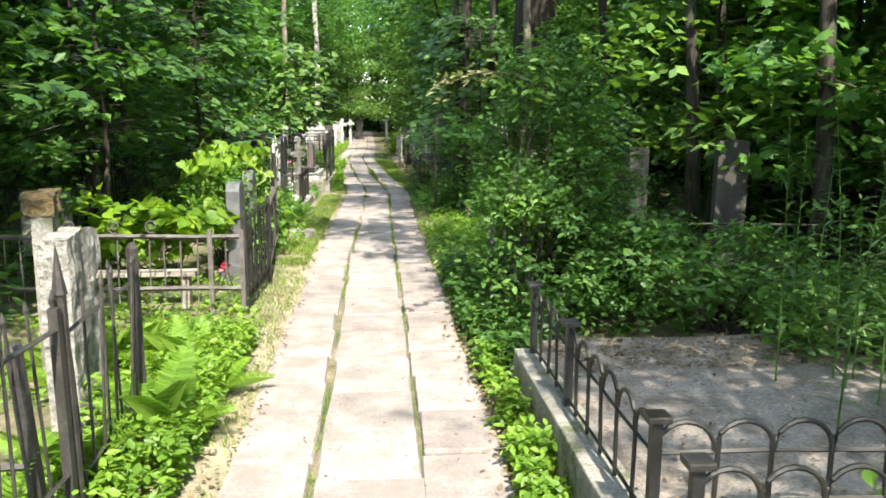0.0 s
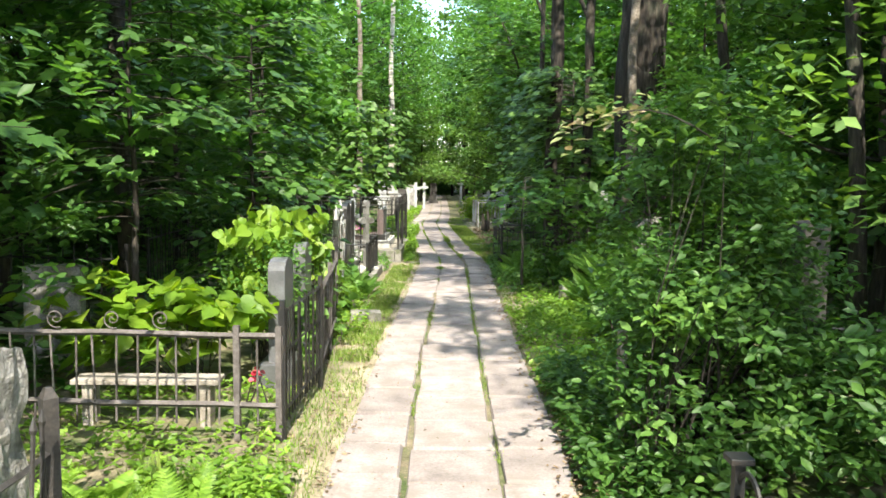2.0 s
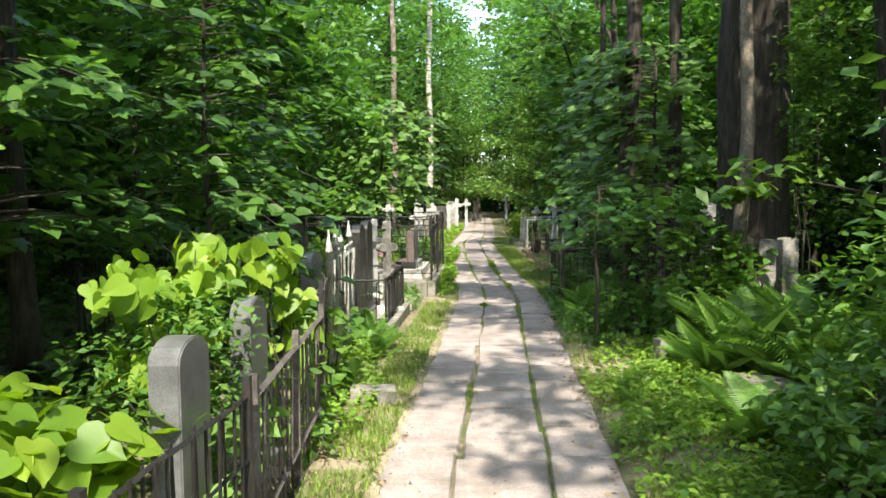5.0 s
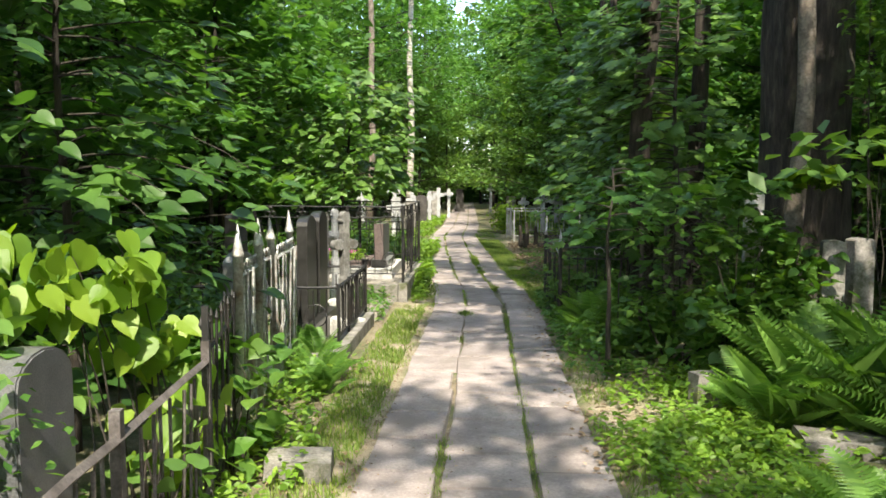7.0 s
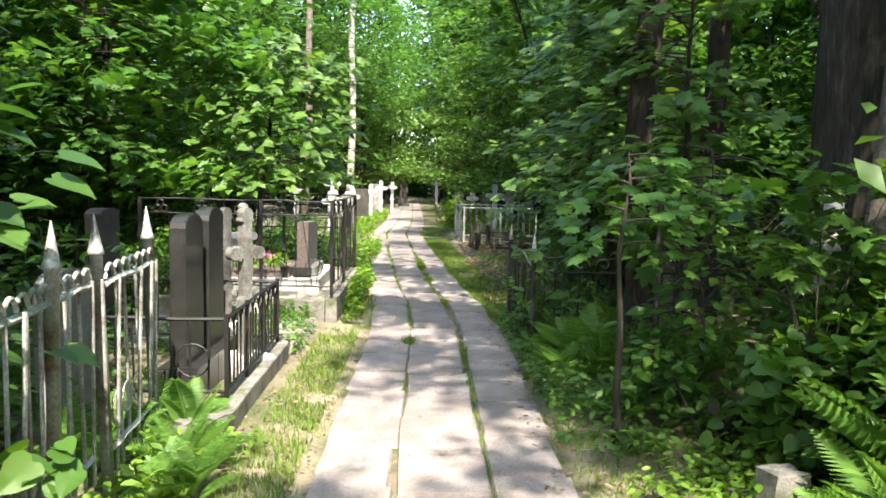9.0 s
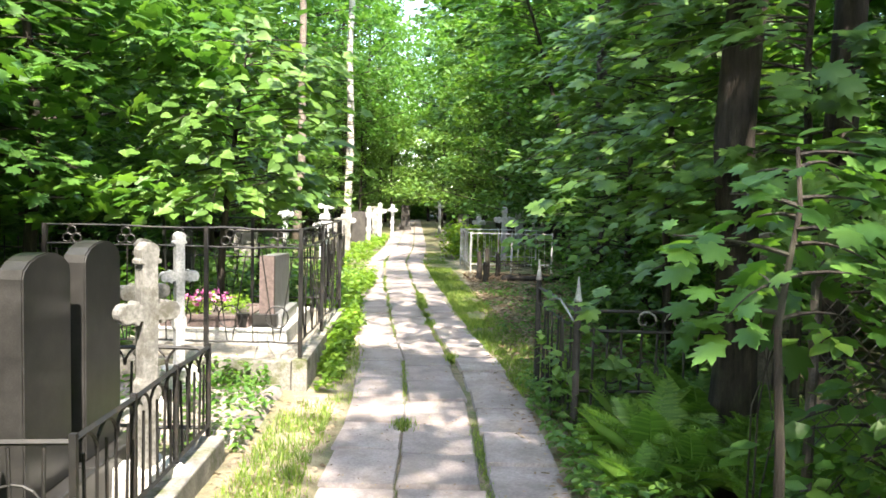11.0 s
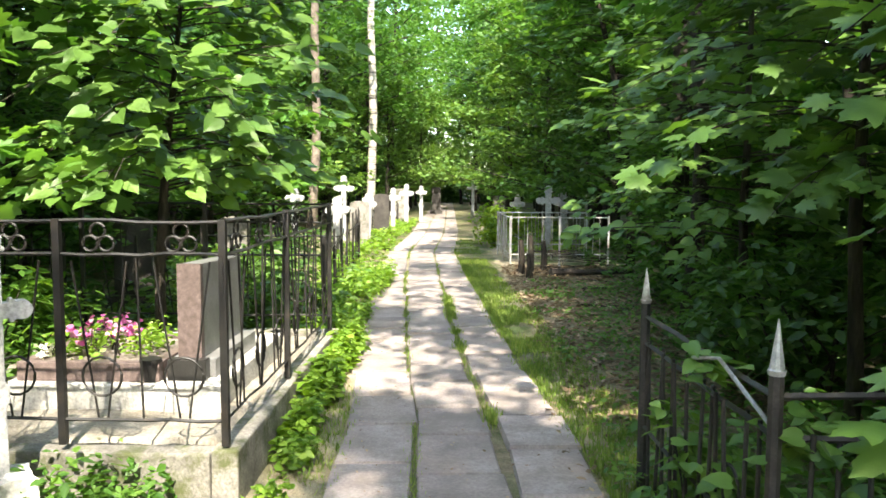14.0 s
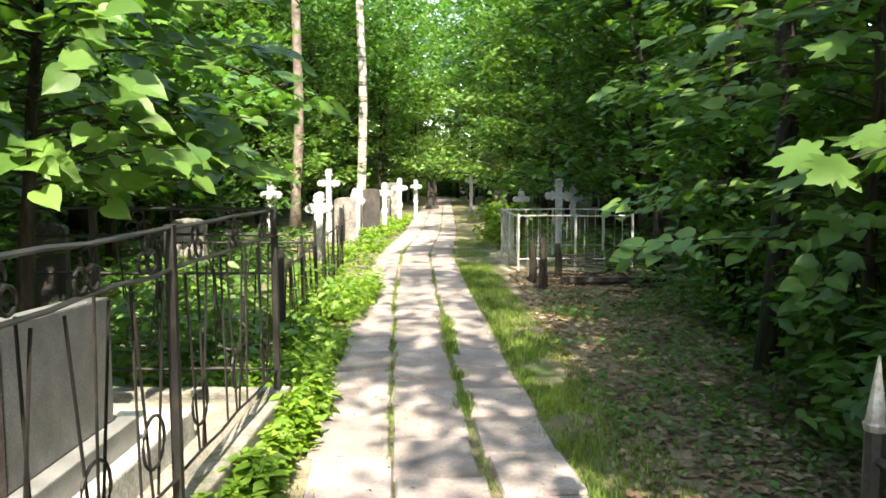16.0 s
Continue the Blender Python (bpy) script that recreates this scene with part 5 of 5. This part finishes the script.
spray_tree("maple_sapling", 0.98, 12.8, "thin maple sapling at the path edge", 14, 0.3, 1.1, 1.65, 0.024, "maple", 0.1, MAPLE_LEAF, per=9, tilt=(-0.1, -0.4))
spray_tree("overhanging_maple", 2.9, 26.2, "maple reaching high over the path with level sprays", 90, 2.5, 3.7, 6.6, 0.08, "maple", 0.17, MAPLE_LEAF, per=24, lean=(-1.5, 0.0))
spray_tree("elm_sapling", 1.6, 13.25, "leafy elm sapling before the wire fence", 34, 0.6, 0.5, 1.7, 0.02, "oval", 0.11, BUSH_LEAF, per=14)
bush("maple_spray", 1.12, 13.4, 0, "hanging maple spray with broad bright leaves", [((0.1, 0.0, 1.1), (0.12, 0.08, 0.12)), ((0.2, 0.0, 1.3), (0.14, 0.1, 0.1))], 26, "maple", 0.13, DARK_LEAF, 3, 0.07, droop=0.0, face=(-0.2, -0.9, 0.7))
bush("bindweed", 0.82, 15.7, 0, "climbing leaves on the spear fence", [((0.0, 0.0, 0.5), (0.08, 0.5, 0.4)), ((0.25, -0.42, 0.45), (0.3, 0.08, 0.35))], 420, "heart", 0.07, LINDEN_LEAF, 10, 0.05)
bush("shrub", 1.6, 12.9, 0, "dark shrub under the trees by the path", [((0.0, 0.0, 0.4), (0.55, 0.35, 0.4)), ((0.5, -0.2, 0.5), (0.5, 0.4, 0.4))], 1500, "oval", 0.09, BUSH_LEAF, 12)
bush("shrub", 1.75, 8.6, 0, "green shrub and young maple shoots by the path", [((0.1, 0.0, 0.45), (0.5, 0.6, 0.4)), ((0.5, 0.5, 0.9), (0.5, 0.7, 0.5))], 3200, "oval", 0.085, BUSH_LEAF, 12)
bush("shrub", 2.2, 17.9, 0, "dark undergrowth beside the maple", [((0.0, 0.0, 0.5), (0.8, 0.9, 0.5)), ((0.1, 1.2, 0.4), (0.7, 0.8, 0.4))], 3000, "oval", 0.1, DARK_LEAF, 14)
bush("shrub", 0.95, 30.2, 0, "bright green bush at the path edge", [((0.0, 0.0, 0.5), (0.55, 0.7, 0.5))], 1800, "small", 0.12, LIME_LEAF, 10)
bush("shrub", -2.6, 12.6, 0, "dark undergrowth behind the silver fence", [((0.0, 0.0, 0.35), (0.6, 1.4, 0.35))], 2600, "oval", 0.09, BUSH_LEAF, 12)
bush("shrub", -3.0, 17.4, 0.1, "green shrub behind the tended plot", [((0.0, 0.0, 0.35), (0.5, 1.4, 0.35))], 2600, "oval", 0.09, BUSH_LEAF, 12)
bush("shrub", 2.5, 19.4, 0, "dark leafy shrub under the trunks", [((0.0, 0.0, 0.7), (0.7, 0.8, 0.7)), ((0.3, 0.2, 1.5), (0.8, 0.9, 0.6))], 3400, "oval", 0.1, MAPLE_LEAF, 14)
bush("shrub", 2.6, 21.8, 0, "dark leafy shrub under the trunks", [((0.0, 0.0, 0.8), (0.8, 0.9, 0.8)), ((0.2, 0.2, 1.7), (0.9, 0.9, 0.6))], 3400, "oval", 0.1, MAPLE_LEAF, 14)
bush("shrub", 1.95, 12.25, 0, "broad-leaved green shrub before the old trunk", [((0.0, 0.0, 0.45), (0.5, 0.3, 0.4)), ((0.2, 0.3, 0.85), (0.4, 0.25, 0.25))], 1600, "heart", 0.09, BUSH_LEAF, 12)
bush("flower_foliage", -1.94, 17.38, 0.43, "green flower foliage in a granite bed", [((0.0, 0.0, 0.06), (0.28, 0.3, 0.07))], 520, "small", 0.05, HERB_LEAF, 8, 0.05, "plant")
bush("pink_flowers", -2.0, 17.3, 0.46, "pink and violet petunia blossoms", [((-0.14, -0.1, 0.1), (0.12, 0.1, 0.03)), ((0.12, 0.05, 0.1), (0.12, 0.12, 0.03)), ((0.0, 0.15, 0.11), (0.2, 0.1, 0.03))], 150, "heart", 0.034, PINK, 4, 0.025, "flowers")
bush("white_flowers", -2.27, 17.2, 0.36, "white blossoms at the corner of the flower bed", [((0.0, 0.0, 0.1), (0.05, 0.08, 0.05))], 60, "heart", 0.03, WHITE_PETAL, 4, 0.02, "flowers")
bush("red_flower", -1.32, 6.62, 0.2, "small red artificial flower by the stele", [((0.0, 0.0, 0.16), (0.04, 0.04, 0.04))], 12, "heart", 0.036, RED, 3, 0.015, "flowers")

def twig(x0, y0, z0, x1, y1, z1, n, label):
    ob = thing("overhanging_twig", x0, y0, z0, 0, label, "twig")
    d = Vector((x1 - x0, y1 - y0, z1 - z0))
    pts = [d * (i / 6) + Vector((0, 0, 0.12 * math.sin(math.pi * i / 6))) for i in range(7)]
    part("stem", tube(pts, [0.006 - 0.0007 * i for i in range(7)], 5), BARK, ob)
    k = rng.uniform(0.45, 1.0, n)
    at = np.array([tuple(pts[min(5, int(s * 6))].lerp(pts[min(5, int(s * 6)) + 1], s * 6 - min(5, int(s * 6)))) for s in k]) + rng.normal(0, 0.035, (n, 3))
    ahead, up = tossed(n, 0.4, 0.1)
    ahead[:, :2] = ahead[:, :2] * 0.6 + np.array([d.x, d.y])
    part("leaves", leaf_mesh("leaves", "oval", at, ahead, up, 0.06 * rng.uniform(0.7, 1.2, n), PALE_LEAF), PALE_LEAF, ob)


twig(1.25, 5.75, 1.85, 0.38, 4.98, 1.83, 64, "pale pink-tinged leaf twig reaching over the path")

for x, y, r in ((-1.1, 3.9, 0.46), (-1.35, 3.4, 0.45), (-1.4, 2.6, 0.5), (-1.0, 4.5, 0.34), (-1.25, 4.9, 0.4), (-1.6, 5.0, 0.42), (-2.1, 4.95, 0.45), (-1.75, 4.7, 0.4), (1.3, 14.5, 0.5), (1.0, 14.3, 0.35), (1.62, 14.2, 0.5), (1.15, 14.6, 0.5), (1.95, 14.3, 0.5), (1.5, 13.3, 0.4), (1.2, 15.1, 0.5), (1.6, 15.1, 0.5),  (-1.2, 5.2, 0.3), (1.95, 11.3, 0.75), (2.25, 11.0, 0.85), (2.6, 11.4, 0.9), (2.15, 11.6, 0.85), (2.45, 10.9, 0.8), (1.72, 11.25, 0.6), (2.5, 10.6, 0.65), (2.8, 11.2, 0.8), (1.05, 14.75, 0.4), (1.75, 14.55, 0.5), (1.35, 14.6, 0.45), (1.5, 14.95, 0.5), (1.25, 14.3, 0.4), (1.9, 14.9, 0.5), (1.15, 14.95, 0.35), (1.6, 9.6, 0.5), (1.9, 9.2, 0.5), (-1.3, 12.35, 0.36), (-1.45, 12.8, 0.4), (-1.2, 12.0, 0.3), (-1.75, 12.3, 0.4), (1.1, 13.3, 0.35), (1.4, 13.6, 0.4)):
    if x < 0 and y < 6:
        fern(x, y, r, label="fern beside the path with sunlight put into its yellow-green colour", frond=SUNLIT_FROND)
    else:
        fern(x, y, r)

herbs("bright nettles and low herbs along the railing", -1.5, -0.95, 2.0, 5.6, 0.26, 9500, 0.055, clumps=100)
herbs("dense green herbs between path and kerb", 0.66, 0.82, 2.0, 5.0, 0.2, 2600, 0.06, clumps=34)
# darker leaf colour here paints in the shade below the shrub
herbs("herbs round the foot of the tall shrub", 0.7, 1.2, 4.7, 8.0, 0.3, 3600, 0.07, clumps=50, mat=DARK_LEAF)
herbs("bright ground elder at the path edge", 0.68, 1.6, 7.6, 11.4, 0.16, 6500, 0.055, clumps=90)
herbs("low herbs under ferns", 0.9, 2.6, 10.0, 12.6, 0.16, 4500, 0.06, clumps=70)
herbs("weeds inside the plot", -2.9, -1.2, 5.7, 7.6, 0.14, 1700, 0.06, clumps=36)
herbs("weeds along the silver fence", -1.5, -1.05, 9.6, 12.6, 0.2, 1900, 0.06, clumps=40)
herbs("weeds round the crosses", -2.3, -1.2, 14.9, 16.25, 0.2, 1300, 0.06, clumps=16, mat=BUSH_LEAF)
herbs("green clumps at the corner of the kerb", -1.9, -1.3, 16.05, 16.3, 0.25, 500, 0.06, clumps=6, mat=BUSH_LEAF)
herbs("sparse weeds at the foot of the kerb", -0.97, -0.8, 16.3, 17.2, 0.12, 500, 0.05, clumps=12)
bush("leafy_shoot", 2.02, 12.5, 0, "leafy shoots climbing before the pale stone", [((0.0, 0.0, 1.0), (0.22, 0.08, 0.35))], 170, "oval", 0.085, BUSH_LEAF, 6, 0.05, "leaves")
bush("leafy_shoot", 1.75, 12.3, 0, "leafy maple shoots before the wire fence", [((0.0, 0.1, 1.5), (0.45, 0.2, 0.1)), ((0.1, 0.1, 1.15), (0.4, 0.2, 0.2))], 220, "maple", 0.1, BUSH_LEAF, 6, 0.06, "leaves")
bush("leafy_shoot", 3.05, 12.7, 0, "hanging leaves beside the old trunk", [((0.0, 0.0, 2.2), (0.25, 0.3, 0.7)), ((0.05, 0.0, 3.1), (0.35, 0.3, 0.5))], 900, "oval", 0.085, LINDEN_LEAF, 6, 0.07, "leaves")
bush("leafy_shoot", 2.3, 12.42, 0, "thin shoots with sunlit yellow-green leaves", [((0.1, 0.0, 1.6), (0.3, 0.15, 0.08))], 120, "heart", 0.1, LIME_LEAF, 4, 0.05, "leaves")
herbs("tall weeds along the kerb", -0.95, -0.84, 17.0, 19.6, 0.25, 3000, 0.065, clumps=60)
grass("green grass strip beside the path", [(0.62, 1.12, 16.3, 27), (-1.12, -0.76, 8.5, 15.8)], 32000, 0.055, least=-0.3, grain=2.6)
grass("low grass creeping over the slab edges", [(-0.8, -0.69, 1.5, 16), (0.6, 0.72, 1.5, 16), (-0.8, -0.6, 16, 30), (0.55, 0.66, 16, 30)], 13000, 0.035, grain=2.4, least=-0.05)
herbs("low weeds on brown soil by the plot fence", -2.6, -1.25, 4.5, 5.35, 0.16, 1500, 0.05, clumps=40)
herbs("bright green weeds along the path", -1.7, -1.0, 19.3, 24.5, 0.26, 5000, 0.07, clumps=70)
herbs("bright green weeds further along", -2.1, -1.45, 24.5, 40, 0.28, 4500, 0.09, clumps=80)
herbs("undergrowth in the shade", -9.0, -2.6, 4.5, 30, 0.5, 16000, 0.14, clumps=420, mat=DARK_LEAF)
herbs("lush green weeds behind the tended plot", -3.4, -1.25, 19.3, 22.8, 0.6, 3600, 0.11, clumps=60, mat=LINDEN_LEAF)
herbs("undergrowth in the shade", 2.2, 9.0, 5.5, 32, 0.5, 15000, 0.13, clumps=400, mat=DARK_LEAF)
herbs("low weeds at the fence foot", 0.72, 1.15, 12.6, 16.6, 0.2, 3000, 0.06, clumps=50, mat=BUSH_LEAF)
herbs("weeds inside the spear fence", 0.9, 2.4, 15.3, 17.0, 0.35, 2600, 0.08, clumps=40, mat=BUSH_LEAF)
herbs("low green weeds further along", 0.9, 2.8, 28, 42, 0.3, 4500, 0.1, clumps=90)
grass("short yellowish grass on the path verges", [(-1.05, -0.76, 1.5, 16), (0.66, 0.95, 4.5, 16), (-0.95, -0.66, 16, 32), (0.62, 1.15, 16.5, 32)], 42000, 0.045, least=0.0)
def joint_grass(label, side, n, h, y0, y1, grain, least, wide):
    """Blades along one joint of the path, thick in places and bare in others."""
    y = rng.uniform(y0, y1, n)
    keep = np.array([noise.noise((side * 4.0, py * grain, 2.5)) + 0.6 * noise.noise((side * 9.0, py * grain * 4, 7.5)) > least for py in y])
    y = y[keep]
    m = len(y)
    x = mid(y) + side * lane(y) / 2 + side * 0.006 + rng.normal(0, wide, m)
    t = rng.uniform(0, 2 * np.pi, m)
    lean = rng.uniform(0.2, 1.7, m)
    ahead = np.stack([np.cos(t) * lean, np.sin(t) * lean, np.ones(m)], 1)
    up = np.stack([-np.cos(t), -np.sin(t), lean], 1)
    at = np.stack([x, y, np.full(m, -0.02)], 1)
    tagged(new("grass", leaf_mesh("grass", "blade", at, ahead, up, h * rng.uniform(0.4, 1.4, m), GRASS_LEAF)), label, "grass", kind="stuff")


joint_grass("thin grass growing in a path joint", -1, 11000, 0.036, -2, 31, 0.45, 0.0, 0.022)
joint_grass("thin grass growing in a path joint", 1, 8000, 0.034, -2, 31, 0.4, 0.05, 0.02)
joint_grass("thick grass tufts in a path joint", -1, 2600, 0.06, 15.2, 17.2, 1.1, 0.05, 0.03)
joint_grass("thick grass tufts in a path joint", 1, 4600, 0.06, 17.4, 22.5, 0.8, -0.05, 0.028)
grass("longer grass in clumps beside the path", [(-1.25, -0.95, 5, 12), (0.7, 1.5, 6.5, 13), (-1.4, -0.85, 19, 30), (0.62, 1.0, 16.5, 26)], 9000, 0.06)
herbs("sparse weeds among the leaf litter", 0.85, 2.9, 17.0, 24.0, 0.1, 5200, 0.055, clumps=130, mat=BUSH_LEAF)
litter("brown dry leaves and twigs on the verge", 0.7, 2.4, 17.5, 26, 9500, 0.065)
litter("dry leaves scattered along the path edge", 0.5, 1.0, 2, 18, 1500, 0.045)
litter("dry leaves scattered along the verge", -1.3, -0.66, 2, 16, 2200, 0.035)
grass("tall pale grass tuft by the plot fence", [(-1.6, -1.35, 5.35, 5.65)], 260, 0.2, least=-1)
litter("dry leaves on the sandy plot", 1.05, 3.4, 2.2, 4.8, 1100, 0.026, 0.205)
litter("brown litter along the back of the sandy plot", 1.05, 3.4, 4.2, 4.8, 1500, 0.035, 0.205)
litter("brown litter at the foot of the kerb", 0.6, 0.8, 3.2, 6.5, 700, 0.035)
litter("dry leaves and crumbs on the slabs", -0.72, 0.62, 1, 24, 1500, 0.02)

# ---- the slab path ----
def build_path():
    ob = tagged(new("path"), "three rows of worn concrete slabs with grassy joints", "path", kind="structure")
    kinds = []
    for i in range(9):
        bm = box(-0.5, 0.5, -0.5, 0.5, -0.09, 0.0)
        for v in bm.verts:
            v.co.x += random.uniform(-0.04, 0.04)
            v.co.y += random.uniform(-0.012, 0.012)
        bmesh.ops.bevel(bm, geom=list(bm.edges), offset=0.02, segments=1, affect="EDGES")
        kinds.append(as_mesh("slab", bm, CONCRETE))
    far = bmesh.new()
    for k in (-1, 0, 1):
        y = -3.5 + 0.27 * k
        drift = 0.0
        while y < 74:
            length = random.uniform(0.5, 0.66)
            yc = y + length / 2
            drift = 0.6 * drift + random.uniform(-0.012, 0.012)
            wide = SIDE if k else float(lane(yc))
            x = float(mid(yc)) + k * (lane(yc) + SIDE + 0.006) / 2 + drift
            turn = math.degrees(math.atan2(mid(y) - mid(y + length), length))
            if yc < 31:
                w = wide - random.uniform(0.012, 0.036)
                m = pose(x, yc, random.uniform(-0.009, 0.006), random.uniform(-0.4, 0.4), random.uniform(-0.7, 0.7), turn + random.uniform(-0.9, 0.9)) @ Matrix.Diagonal((w, length - random.uniform(0.016, 0.034), 1, 1))
                part("slab", random.choice(kinds), CONCRETE, ob, m=m)
            else:
                box(x - wide / 2 + 0.02, x + wide / 2 - 0.02, y + 0.015, y + length - 0.015, -0.08, random.uniform(-0.01, 0.004), bm=far)
            y += length
    tagged(part("far_slabs", far, CONCRETE, ob), kind="stuff")


build_path()
